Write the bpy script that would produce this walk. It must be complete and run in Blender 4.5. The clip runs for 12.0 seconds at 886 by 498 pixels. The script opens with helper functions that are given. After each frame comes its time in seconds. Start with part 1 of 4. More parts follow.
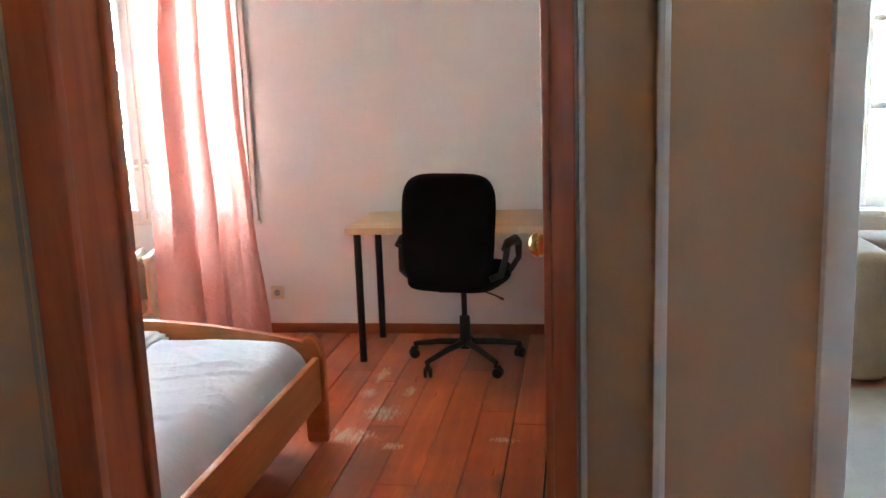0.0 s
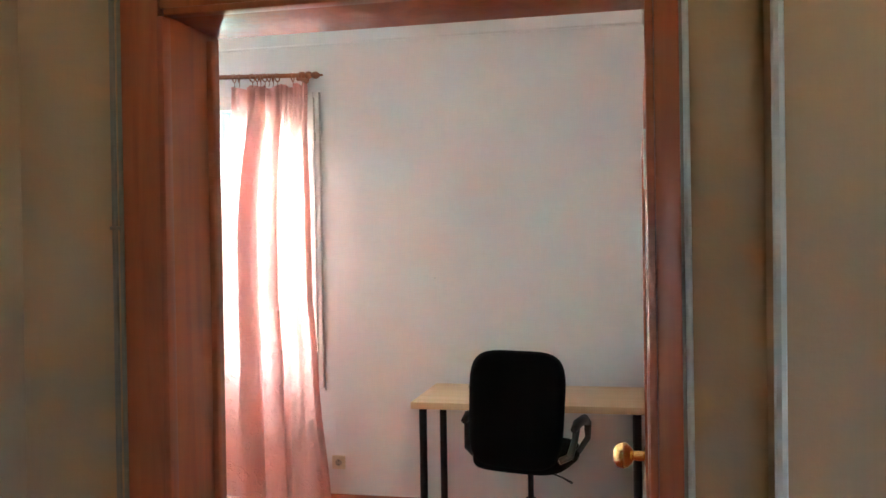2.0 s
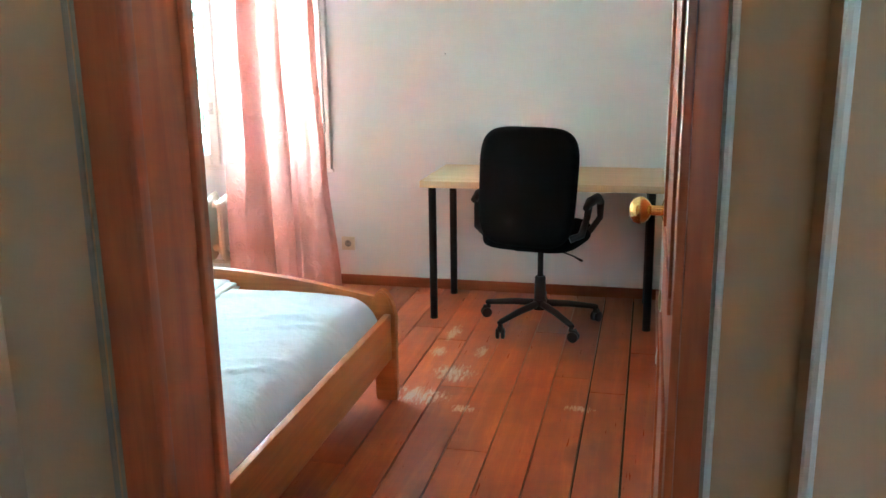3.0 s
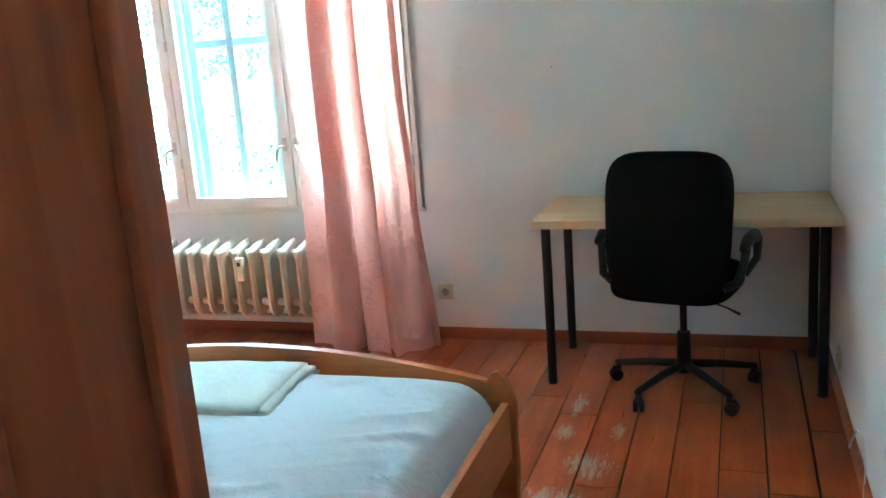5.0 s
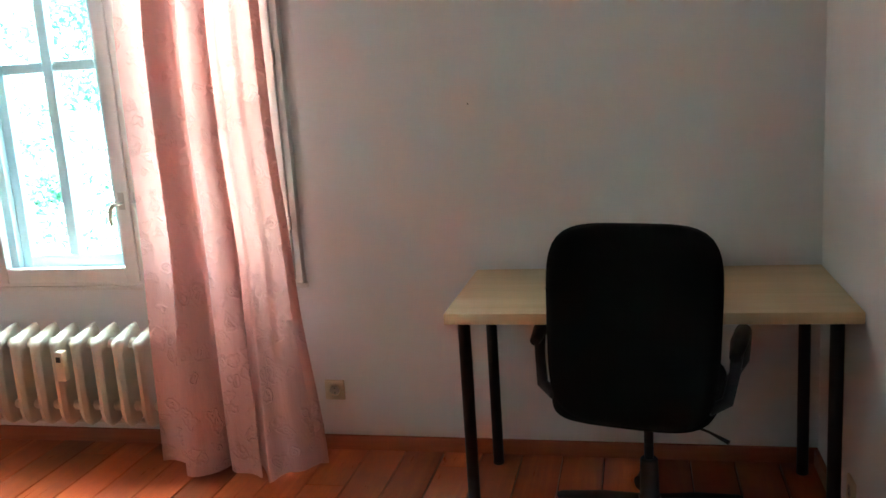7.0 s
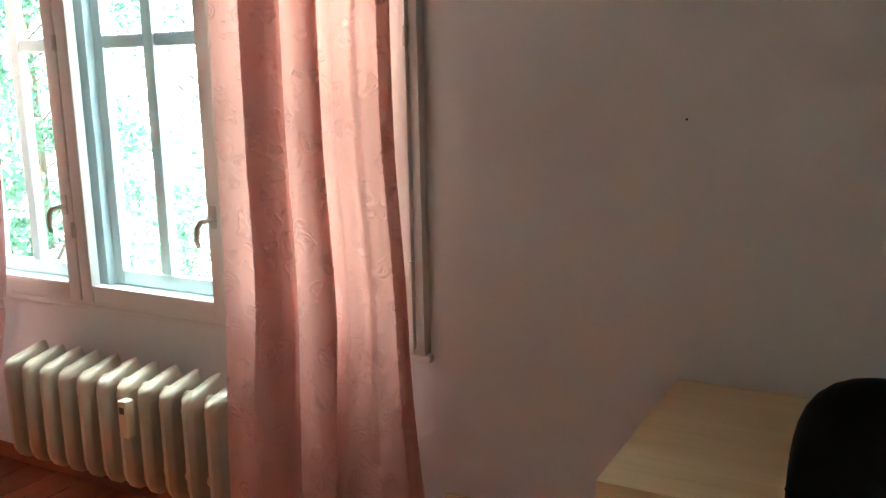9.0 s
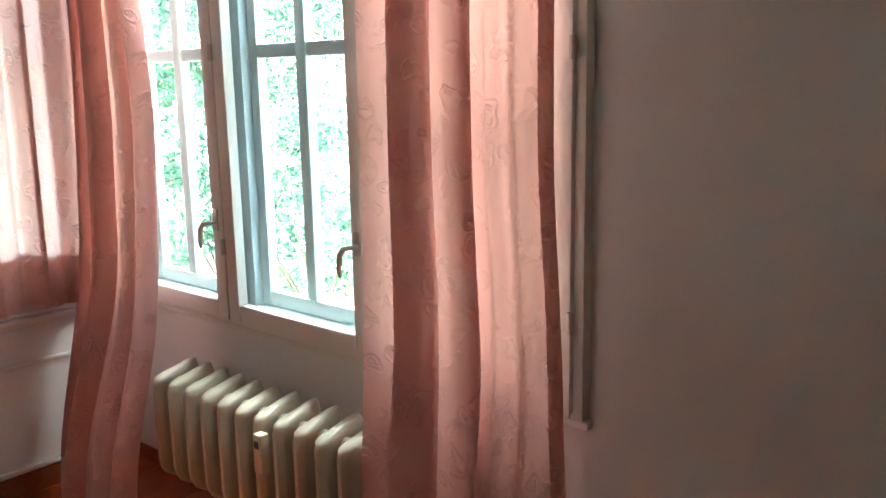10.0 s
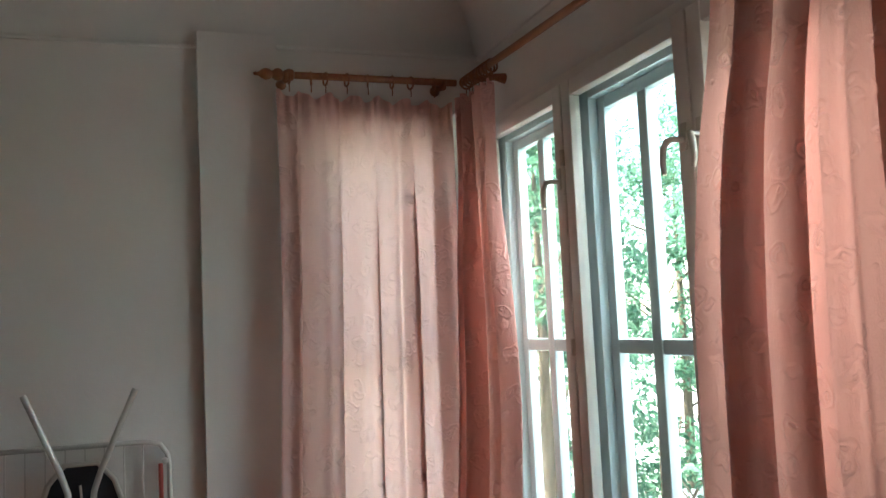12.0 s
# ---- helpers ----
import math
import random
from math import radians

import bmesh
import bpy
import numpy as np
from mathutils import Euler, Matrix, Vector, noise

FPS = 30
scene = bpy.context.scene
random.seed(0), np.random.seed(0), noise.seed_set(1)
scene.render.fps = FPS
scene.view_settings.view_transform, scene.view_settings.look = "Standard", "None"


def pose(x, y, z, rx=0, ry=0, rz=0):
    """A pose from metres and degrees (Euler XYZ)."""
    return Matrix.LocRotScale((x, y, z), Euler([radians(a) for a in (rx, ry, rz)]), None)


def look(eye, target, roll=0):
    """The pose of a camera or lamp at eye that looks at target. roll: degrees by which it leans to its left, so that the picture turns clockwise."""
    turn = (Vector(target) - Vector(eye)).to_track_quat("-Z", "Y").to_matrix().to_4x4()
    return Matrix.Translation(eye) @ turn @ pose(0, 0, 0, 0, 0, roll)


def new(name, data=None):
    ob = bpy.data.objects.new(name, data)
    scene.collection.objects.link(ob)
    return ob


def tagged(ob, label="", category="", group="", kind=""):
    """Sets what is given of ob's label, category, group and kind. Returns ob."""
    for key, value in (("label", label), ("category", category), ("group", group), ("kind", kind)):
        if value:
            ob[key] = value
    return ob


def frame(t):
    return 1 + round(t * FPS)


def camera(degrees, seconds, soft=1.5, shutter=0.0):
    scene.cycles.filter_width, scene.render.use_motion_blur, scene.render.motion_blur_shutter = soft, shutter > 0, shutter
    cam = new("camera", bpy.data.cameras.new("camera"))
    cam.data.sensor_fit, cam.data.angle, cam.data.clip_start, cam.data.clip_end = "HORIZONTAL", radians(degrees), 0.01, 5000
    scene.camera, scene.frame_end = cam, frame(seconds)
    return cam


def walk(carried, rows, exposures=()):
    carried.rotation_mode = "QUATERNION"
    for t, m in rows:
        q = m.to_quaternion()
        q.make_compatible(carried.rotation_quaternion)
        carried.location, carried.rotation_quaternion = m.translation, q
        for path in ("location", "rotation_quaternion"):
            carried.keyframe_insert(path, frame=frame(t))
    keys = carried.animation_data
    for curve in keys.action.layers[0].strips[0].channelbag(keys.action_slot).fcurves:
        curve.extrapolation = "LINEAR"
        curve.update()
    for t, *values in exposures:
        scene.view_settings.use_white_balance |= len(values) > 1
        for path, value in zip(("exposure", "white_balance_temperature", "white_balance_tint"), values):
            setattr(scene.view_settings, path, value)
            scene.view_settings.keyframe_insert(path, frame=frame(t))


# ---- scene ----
cam = camera(54.1, 12.0)
PATH = [
    (0, (-0.093, 0.632, 1.45), (-0.397, 2.574, 1.083), -2.1),
    (0.5, (-0.108, 0.647, 1.472), (-0.515, 2.576, 1.135), -1.6),
    (1, (-0.138, 0.657, 1.514), (-0.583, 2.598, 1.325), -1.3),
    (1.5, (-0.141, 0.628, 1.586), (-0.577, 2.579, 1.63), -0.7),
    (1.8, (-0.141, 0.61, 1.578), (-0.57, 2.561, 1.661), -1.3),
    (2, (-0.155, 0.635, 1.577), (-0.583, 2.589, 1.557), -0.9),
    (2.5, (-0.181, 0.672, 1.459), (-0.602, 2.589, 1.076), -0.7),
    (3, (-0.172, 0.782, 1.44), (-0.623, 2.672, 0.968), -0.8),
    (3.5, (-0.153, 0.924, 1.454), (-0.758, 2.77, 0.978), -2.1),
    (3.7, (-0.165, 0.977, 1.451), (-0.807, 2.812, 0.981), -2.3),
    (5.3, (-0.496, 1.633, 1.457), (-1.11, 3.488, 1.031), -5.4),
    (5.5, (-0.501, 1.729, 1.471), (-1.047, 3.605, 1.045), -5.2),
    (6, (-0.571, 1.947, 1.441), (-1.051, 3.846, 1.035), -5.0),
    (6.5, (-0.651, 2.185, 1.468), (-1.075, 4.1, 1.074), -4.7),
    (7, (-0.695, 2.458, 1.461), (-1.137, 4.369, 1.07), -3.8),
    (7.2, (-0.734, 2.602, 1.452), (-1.176, 4.516, 1.075), -3.2),
    (8.8, (-0.828, 3.475, 1.444), (-1.597, 5.279, 1.049), -1.6),
    (9, (-0.823, 3.566, 1.46), (-1.767, 5.286, 1.073), -1.2),
    (9.5, (-0.853, 3.748, 1.474), (-2.025, 5.319, 1.078), -1.4),
    (10, (-0.951, 3.903, 1.508), (-2.246, 5.377, 1.12), -1.1),
    (10.5, (-0.987, 4.064, 1.497), (-2.45, 5.396, 1.201), -0.7),
    (11, (-0.995, 4.276, 1.601), (-2.713, 5.29, 1.464), -2.4),
    (11.3, (-0.958, 4.285, 1.618), (-2.743, 5.187, 1.603), -2.6),
    (11.5, (-0.951, 4.287, 1.638), (-2.767, 5.122, 1.696), -2.7),
    (11.7, (-0.933, 4.27, 1.67), (-2.767, 5.06, 1.779), -3.1),
    (12, (-0.914, 4.269, 1.697), (-2.795, 4.929, 1.865), -2.7),
]
EXPOSURES = [(0.0, 6.3, 5850, 4), (1.5, 6.25, 5650, -3), (2.5, 6.5, 5150, -14), (3.7, 6.88, 4850, -21), (5.5, 5.5, 4600, -25), (7.0, 5.2, 5500, -11), (9.0, 4.42, 6400, -3), (10.5, 3.75, 6300, 0), (11.0, 3.35, 6350, 2), (12.0, 3.15, 6600, 3)]
walk(cam, [(t, look(eye, target, roll)) for t, eye, target, roll in PATH], EXPOSURES)

# ---- world, sun ----
world = bpy.data.worlds.new("world")
scene.world = world
world.use_nodes = True
wn = world.node_tree.nodes
sky = wn.new("ShaderNodeTexSky")
sky.sky_type = "NISHITA"
sky.sun_disc = False
sky.sun_elevation, sky.sun_rotation = radians(52), radians(200)
world.node_tree.links.new(sky.outputs[0], wn["Background"].inputs[0])
wn["Background"].inputs[1].default_value = 0.15
sun = new("sun", bpy.data.lights.new("sun", "SUN"))
sun.data.energy, sun.data.angle, sun.data.color = 5.0, radians(0.5), (1.0, 0.95, 0.88)
sun.matrix_world = look((-3.0, -9.0, 12.0), (0, 0, 0))


def window_fill(name, at, target, size, watts):
    """An unseen lamp added outside, above a window; stands in for the sky's light."""
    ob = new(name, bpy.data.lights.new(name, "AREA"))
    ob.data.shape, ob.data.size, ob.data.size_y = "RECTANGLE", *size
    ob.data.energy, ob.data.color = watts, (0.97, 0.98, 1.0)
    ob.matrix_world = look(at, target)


window_fill("sky_fill_room", (-3.0, 6.75, 3.45), (-2.6, 4.4, 1.0), (2.6, 1.2), 22.0)
window_fill("sky_fill_next_room", (2.3, 6.6, 3.1), (1.6, 4.2, 1.0), (1.8, 1.0), 1.2)


# ---- material helpers ----
def nodemat(name):
    m = bpy.data.materials.new(name)
    m.use_nodes = True
    nt = m.node_tree
    return m, nt, nt.nodes["Principled BSDF"]


def node(nt, kind, **sets):
    n = nt.nodes.new(kind)
    for key, value in sets.items():
        if key in n.inputs:
            n.inputs[key].default_value = value
    return n


def noise_tex(nt, vector, scale, detail=4, rough=0.55, distort=0.0):
    n = node(nt, "ShaderNodeTexNoise", Scale=scale, Detail=detail, Roughness=rough, Distortion=distort)
    nt.links.new(vector, n.inputs["Vector"])
    return n.outputs["Fac"]


def ramp(nt, fac, stops):
    r = nt.nodes.new("ShaderNodeValToRGB")
    e = r.color_ramp.elements
    while len(e) < len(stops):
        e.new(0.5)
    for el, (pos, col) in zip(e, stops):
        el.position, el.color = pos, (*col, 1) if len(col) == 3 else col
    nt.links.new(fac, r.inputs[0])
    return r.outputs[0]


def mixcol(nt, fac, a, b, mode="MIX"):
    n = nt.nodes.new("ShaderNodeMix")
    n.data_type, n.blend_type = "RGBA", mode
    for sock, val in ((n.inputs[0], fac), (n.inputs[6], a), (n.inputs[7], b)):
        if hasattr(val, "default_value"):
            nt.links.new(val, sock)
        else:
            sock.default_value = val if not isinstance(val, tuple) or len(val) == 4 else (*val, 1)
    return n.outputs[2]


def calc(nt, op, a, b=0.5, clamp=False):
    n = nt.nodes.new("ShaderNodeMath")
    n.operation, n.use_clamp = op, clamp
    for sock, val in ((n.inputs[0], a), (n.inputs[1], b)):
        if hasattr(val, "default_value"):
            nt.links.new(val, sock)
        else:
            sock.default_value = val
    return n.outputs[0]


def bump(nt, bsdf, height, strength, dist=0.01):
    n = node(nt, "ShaderNodeBump", Strength=strength, Distance=dist)
    nt.links.new(height, n.inputs["Height"])
    nt.links.new(n.outputs[0], bsdf.inputs["Normal"])


def spot(nt, vec, size=(1, 1, 1), shift=None):
    """World position, stretched, with an offset of its own for each piece."""
    n = node(nt, "ShaderNodeMapping", Scale=size)
    nt.links.new(vec, n.inputs["Vector"])
    if shift is not None:
        nt.links.new(shift, n.inputs["Location"])
    return n.outputs[0]


def place(nt):
    return nt.nodes.new("ShaderNodeNewGeometry").outputs["Position"]


def shuffle(nt, amount):
    info = nt.nodes.new("ShaderNodeObjectInfo")
    comb = nt.nodes.new("ShaderNodeCombineXYZ")
    for i, k in enumerate((1.0, 3.7, 7.3)):
        nt.links.new(calc(nt, "MULTIPLY", info.outputs["Random"], amount * k), comb.inputs[i])
    return comb.outputs[0], info.outputs["Random"]


def plaster(name, col, grain=0.06, stain=0.05, rough=0.9):
    m, nt, b = nodemat(name)
    p = place(nt)
    big = noise_tex(nt, p, 1.3, 5, 0.6)
    fine = noise_tex(nt, p, 90, 3, 0.6)
    mid = noise_tex(nt, p, 14, 4, 0.6)
    dark = tuple(c * (1 - stain * 2) for c in col)
    c = mixcol(nt, big, dark, tuple(min(1, v * (1 + stain)) for v in col))
    nt.links.new(c, b.inputs["Base Color"])
    b.inputs["Roughness"].default_value = rough
    b.inputs["Specular IOR Level"].default_value = 0.25
    bump(nt, b, calc(nt, "ADD", calc(nt, "MULTIPLY", fine, 0.5), mid), grain, 0.02)
    return m


def timber(name, dark, mid, light, axis=1, rough=0.4, grain=1.0, knots=0.0, coat=0.0, relief=0.08, varied=0.35):
    m, nt, b = nodemat(name)
    shift, rnd = shuffle(nt, 11.0)
    stretch = [14.0 * grain] * 3
    stretch[axis] = 0.9 * grain
    v = spot(nt, place(nt), tuple(stretch), shift)
    g1 = noise_tex(nt, v, 1.0, 6, 0.65, 0.8)
    g2 = noise_tex(nt, v, 6.0, 3, 0.6)
    g = calc(nt, "ADD", calc(nt, "MULTIPLY", g1, 0.75), calc(nt, "MULTIPLY", g2, 0.25))
    col = ramp(nt, g, [(0.3, dark), (0.5, mid), (0.7, light)])
    tone = calc(nt, "ADD", calc(nt, "MULTIPLY", rnd, varied), 1.0 - varied * 0.6)
    comb = nt.nodes.new("ShaderNodeCombineColor")
    for i in range(3):
        nt.links.new(tone, comb.inputs[i])
    col = mixcol(nt, 1.0, col, comb.outputs[0], "MULTIPLY")
    if knots:
        sq = [3.2, 3.2, 3.2]
        sq[axis] = 1.5
        vo = nt.nodes.new("ShaderNodeTexVoronoi")
        vo.inputs["Scale"].default_value = 1.0
        nt.links.new(spot(nt, place(nt), tuple(sq), shift), vo.inputs["Vector"])
        k = calc(nt, "SUBTRACT", 1.0, calc(nt, "DIVIDE", vo.outputs["Distance"], knots), True)
        k = calc(nt, "MULTIPLY", calc(nt, "POWER", k, 0.7), 0.85)
        col = mixcol(nt, k, col, tuple(c * 0.25 for c in dark))
    nt.links.new(col, b.inputs["Base Color"])
    nt.links.new(calc(nt, "ADD", calc(nt, "MULTIPLY", g2, 0.25), rough - 0.12), b.inputs["Roughness"])
    b.inputs["Coat Weight"].default_value = coat
    b.inputs["Coat Roughness"].default_value = 0.2
    bump(nt, b, g, relief, 0.01)
    return m


def paint(name, col, rough=0.5, metal=0.0, relief=0.05, scale=40, vary=0.08, spec=0.5):
    m, nt, b = nodemat(name)
    p = place(nt)
    n = noise_tex(nt, p, scale, 4, 0.6)
    n2 = noise_tex(nt, p, scale * 0.12, 3, 0.6)
    c = mixcol(nt, n2, tuple(v * (1 - vary) for v in col), tuple(min(1, v * (1 + vary)) for v in col))
    nt.links.new(c, b.inputs["Base Color"])
    nt.links.new(calc(nt, "ADD", calc(nt, "MULTIPLY", n, 0.2), rough - 0.1), b.inputs["Roughness"])
    b.inputs["Metallic"].default_value = metal
    b.inputs["Specular IOR Level"].default_value = spec
    bump(nt, b, n, relief, 0.005)
    return m


def cloth_mat(name, front, through_col, passes, pattern=0.5, rough=0.75):
    """Woven curtain cloth with a raised pattern of round blossoms, which lets part of the light through."""
    m, nt, b = nodemat(name)
    p = place(nt)
    wob = node(nt, "ShaderNodeTexNoise", Scale=14.0, Detail=2.0)
    nt.links.new(p, wob.inputs["Vector"])
    mixv = nt.nodes.new("ShaderNodeMix")
    mixv.data_type, mixv.blend_type = "RGBA", "LINEAR_LIGHT"
    mixv.inputs[0].default_value = 0.055
    nt.links.new(p, mixv.inputs[6])
    nt.links.new(wob.outputs["Color"], mixv.inputs[7])
    vo = nt.nodes.new("ShaderNodeTexVoronoi")
    vo.inputs["Scale"].default_value = 14.0
    nt.links.new(mixv.outputs[2], vo.inputs["Vector"])
    ringy = calc(nt, "ABSOLUTE", calc(nt, "SUBTRACT", vo.outputs["Distance"], 0.36))
    line = calc(nt, "SUBTRACT", 1.0, calc(nt, "MULTIPLY", ringy, 9.0), True)
    heart = calc(nt, "SUBTRACT", 1.0, calc(nt, "MULTIPLY", calc(nt, "ABSOLUTE", calc(nt, "SUBTRACT", vo.outputs["Distance"], 0.13)), 18.0), True)
    weave = noise_tex(nt, spot(nt, p, (500, 500, 160)), 1.0, 2, 0.5)
    crease = noise_tex(nt, spot(nt, p, (16, 16, 3)), 1.0, 4, 0.6)
    h = calc(nt, "ADD", calc(nt, "MULTIPLY", calc(nt, "ADD", line, heart), pattern), calc(nt, "ADD", calc(nt, "MULTIPLY", weave, 0.12), calc(nt, "MULTIPLY", crease, 0.9)))
    col = mixcol(nt, calc(nt, "MULTIPLY", line, 0.1), front, tuple(min(1, c * 1.12) for c in front))
    nt.links.new(col, b.inputs["Base Color"])
    b.inputs["Roughness"].default_value = rough
    b.inputs["Sheen Weight"].default_value = 0.15
    b.inputs["Specular IOR Level"].default_value = 0.3
    bump(nt, b, h, 1.0, 0.012)
    tr = nt.nodes.new("ShaderNodeBsdfTranslucent")
    tr.inputs["Color"].default_value = (*through_col, 1)
    mix = nt.nodes.new("ShaderNodeMixShader")
    nt.links.new(calc(nt, "MULTIPLY", calc(nt, "SUBTRACT", 1.0, calc(nt, "MULTIPLY", calc(nt, "MAXIMUM", line, heart), 0.06 * pattern)), passes), mix.inputs[0])
    nt.links.new(b.outputs[0], mix.inputs[1])
    nt.links.new(tr.outputs[0], mix.inputs[2])
    nt.links.new(mix.outputs[0], nt.nodes["Material Output"].inputs[0])
    return m


def scuffed_floor(name):
    """Red-stained pine boards, varnished, with knots and a few rubbed grey patches."""
    m = timber(name, (0.38, 0.066, 0.014), (0.47, 0.091, 0.019), (0.61, 0.155, 0.034), axis=1, rough=0.32, knots=0.17, coat=0.4, relief=0.03, varied=0.55)
    nt = m.node_tree
    b = nt.nodes["Principled BSDF"]
    p = place(nt)
    sep = nt.nodes.new("ShaderNodeSeparateXYZ")
    nt.links.new(p, sep.inputs[0])
    total = None
    for cx, cy, rx, ry in ((-1.08, 4.82, 0.05, 0.16), (-0.97, 4.30, 0.13, 0.13), (-1.06, 4.03, 0.16, 0.12), (-0.90, 4.58, 0.04, 0.10), (-0.40, 4.02, 0.09, 0.04), (-0.85, 3.93, 0.07, 0.05), (-1.1, 4.55, 0.05, 0.09)):
        dx = calc(nt, "DIVIDE", calc(nt, "SUBTRACT", sep.outputs[0], cx), rx)
        dy = calc(nt, "DIVIDE", calc(nt, "SUBTRACT", sep.outputs[1], cy), ry)
        d = calc(nt, "SUBTRACT", 1.0, calc(nt, "ADD", calc(nt, "MULTIPLY", dx, dx), calc(nt, "MULTIPLY", dy, dy)), True)
        total = d if total is None else calc(nt, "MAXIMUM", total, d)
    rag = noise_tex(nt, spot(nt, p, (48, 9, 16)), 1.0, 7, 0.8, 1.6)
    mask = calc(nt, "MULTIPLY", calc(nt, "SUBTRACT", calc(nt, "ADD", calc(nt, "MULTIPLY", rag, 1.6), calc(nt, "MULTIPLY", total, 0.36)), 0.99), 6.0, True)
    mask = calc(nt, "MULTIPLY", mask, calc(nt, "MULTIPLY", total, 3.0, True))
    old = b.inputs["Base Color"].links[0].from_socket
    wear = noise_tex(nt, p, 2.2, 5, 0.65)
    tone = ramp(nt, wear, [(0.35, (0.74, 0.64, 0.56)), (0.65, (1.12, 1.12, 1.08))])
    col = mixcol(nt, 1.0, old, tone, "MULTIPLY")
    col = mixcol(nt, calc(nt, "MULTIPLY", mask, 0.85), col, (0.62, 0.50, 0.38))
    nt.links.new(col, b.inputs["Base Color"])
    return m


def glass(name):
    m, nt, b = nodemat(name)
    b.inputs["Base Color"].default_value = (0.96, 1.0, 0.99, 1)
    b.inputs["Roughness"].default_value = 0.0
    b.inputs["Transmission Weight"].default_value = 1.0
    b.inputs["IOR"].default_value = 1.1
    return m


def leafy(name, a, b_col):
    m, nt, b = nodemat(name)
    rnd = nt.nodes.new("ShaderNodeNewGeometry").outputs["Random Per Island"]
    c = mixcol(nt, rnd, a, b_col)
    nt.links.new(c, b.inputs["Base Color"])
    b.inputs["Roughness"].default_value = 0.6
    tr = nt.nodes.new("ShaderNodeBsdfTranslucent")
    nt.links.new(c, tr.inputs["Color"])
    mix = nt.nodes.new("ShaderNodeMixShader")
    mix.inputs[0].default_value = 0.4
    nt.links.new(b.outputs[0], mix.inputs[1])
    nt.links.new(tr.outputs[0], mix.inputs[2])
    nt.links.new(mix.outputs[0], nt.nodes["Material Output"].inputs[0])
    return m


# ---- materials ----
WALL = plaster("room_wall_paint", (0.80, 0.775, 0.745))
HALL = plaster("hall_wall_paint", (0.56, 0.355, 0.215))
CEIL = plaster("ceiling_paint", (0.80, 0.785, 0.76))
JOINERY = paint("window_white_paint", (0.74, 0.70, 0.64), 0.45, relief=0.08, scale=25)
OUTER = paint("outer_window_skylit_paint", (0.72, 0.85, 0.87), 0.5, relief=0.08, scale=25)
DOORWOOD = timber("door_red_wood", (0.30, 0.062, 0.020), (0.45, 0.105, 0.034), (0.54, 0.145, 0.046), axis=2, rough=0.42, coat=0.15, relief=0.05, varied=0.1)
SKIRT = timber("skirting_red_wood", (0.24, 0.06, 0.018), (0.35, 0.092, 0.028), (0.42, 0.125, 0.04), axis=0, rough=0.42, coat=0.15, varied=0.1)
FLOOR = scuffed_floor("red_floor_boards")
GAP = paint("dark_joint", (0.02, 0.012, 0.008), 0.9)
PINE = timber("oiled_pine", (0.36, 0.100, 0.020), (0.53, 0.170, 0.038), (0.63, 0.235, 0.062), axis=0, rough=0.42, knots=0.13, coat=0.15, varied=0.15)
PINE_Y = timber("oiled_pine_rail", (0.36, 0.100, 0.020), (0.53, 0.170, 0.038), (0.63, 0.235, 0.062), axis=1, rough=0.42, knots=0.13, coat=0.15, varied=0.15)
BIRCH = timber("birch_board", (0.58, 0.42, 0.22), (0.65, 0.48, 0.27), (0.71, 0.55, 0.33), axis=0, rough=0.5, relief=0.02, varied=0.05)
RODWOOD = timber("rod_wood", (0.17, 0.055, 0.018), (0.27, 0.095, 0.03), (0.36, 0.14, 0.05), axis=0, rough=0.4, coat=0.2, varied=0.15)
BLACKMETAL = paint("black_lacquered_steel", (0.010, 0.010, 0.011), 0.4, relief=0.03, spec=0.3)
BLACKPLASTIC = paint("black_plastic", (0.008, 0.008, 0.008), 0.45, relief=0.06, scale=120)
BLACKCLOTH = paint("black_seat_cloth", (0.006, 0.006, 0.006), 0.95, relief=0.5, scale=420, spec=0.08)
RADIATOR = paint("radiator_cream_paint", (0.60, 0.545, 0.42), 0.4, relief=0.12, scale=30)
PLASTICWHITE = paint("cream_plastic", (0.68, 0.59, 0.40), 0.4, relief=0.02)
DARKHOLE = paint("dark_plastic", (0.03, 0.03, 0.03), 0.5)
BRASS = paint("polished_brass", (0.83, 0.56, 0.20), 0.2, 1.0, relief=0.03)
ALU = paint("handle_metal", (0.55, 0.50, 0.43), 0.42, 0.7, relief=0.05)
CABLE = paint("grey_cable", (0.33, 0.27, 0.21), 0.6)
CABLEWHITE = paint("white_cable", (0.72, 0.70, 0.66), 0.5)
SHEET = cloth_mat("bed_sheet", (0.72, 0.76, 0.82), (0.72, 0.76, 0.82), 0.04, pattern=0.0, rough=0.85)
BLANKET = cloth_mat("folded_blanket_cloth", (0.72, 0.755, 0.72), (0.72, 0.74, 0.70), 0.03, pattern=0.0, rough=0.9)
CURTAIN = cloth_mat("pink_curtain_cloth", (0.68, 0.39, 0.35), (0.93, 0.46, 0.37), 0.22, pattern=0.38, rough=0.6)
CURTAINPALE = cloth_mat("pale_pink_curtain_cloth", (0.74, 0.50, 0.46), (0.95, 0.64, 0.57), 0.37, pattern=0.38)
GLASS = glass("window_glass")
SOFA = paint("beige_corduroy", (0.22, 0.155, 0.10), 0.9, relief=0.6, scale=90, vary=0.2)
RUGMAT = paint("grey_beige_rug", (0.24, 0.21, 0.17), 0.95, relief=0.8, scale=60, vary=0.25)
STEEL = paint("tube_steel", (0.62, 0.60, 0.57), 0.35, 0.6)
REDPLASTIC = paint("red_plastic", (0.40, 0.04, 0.03), 0.4)
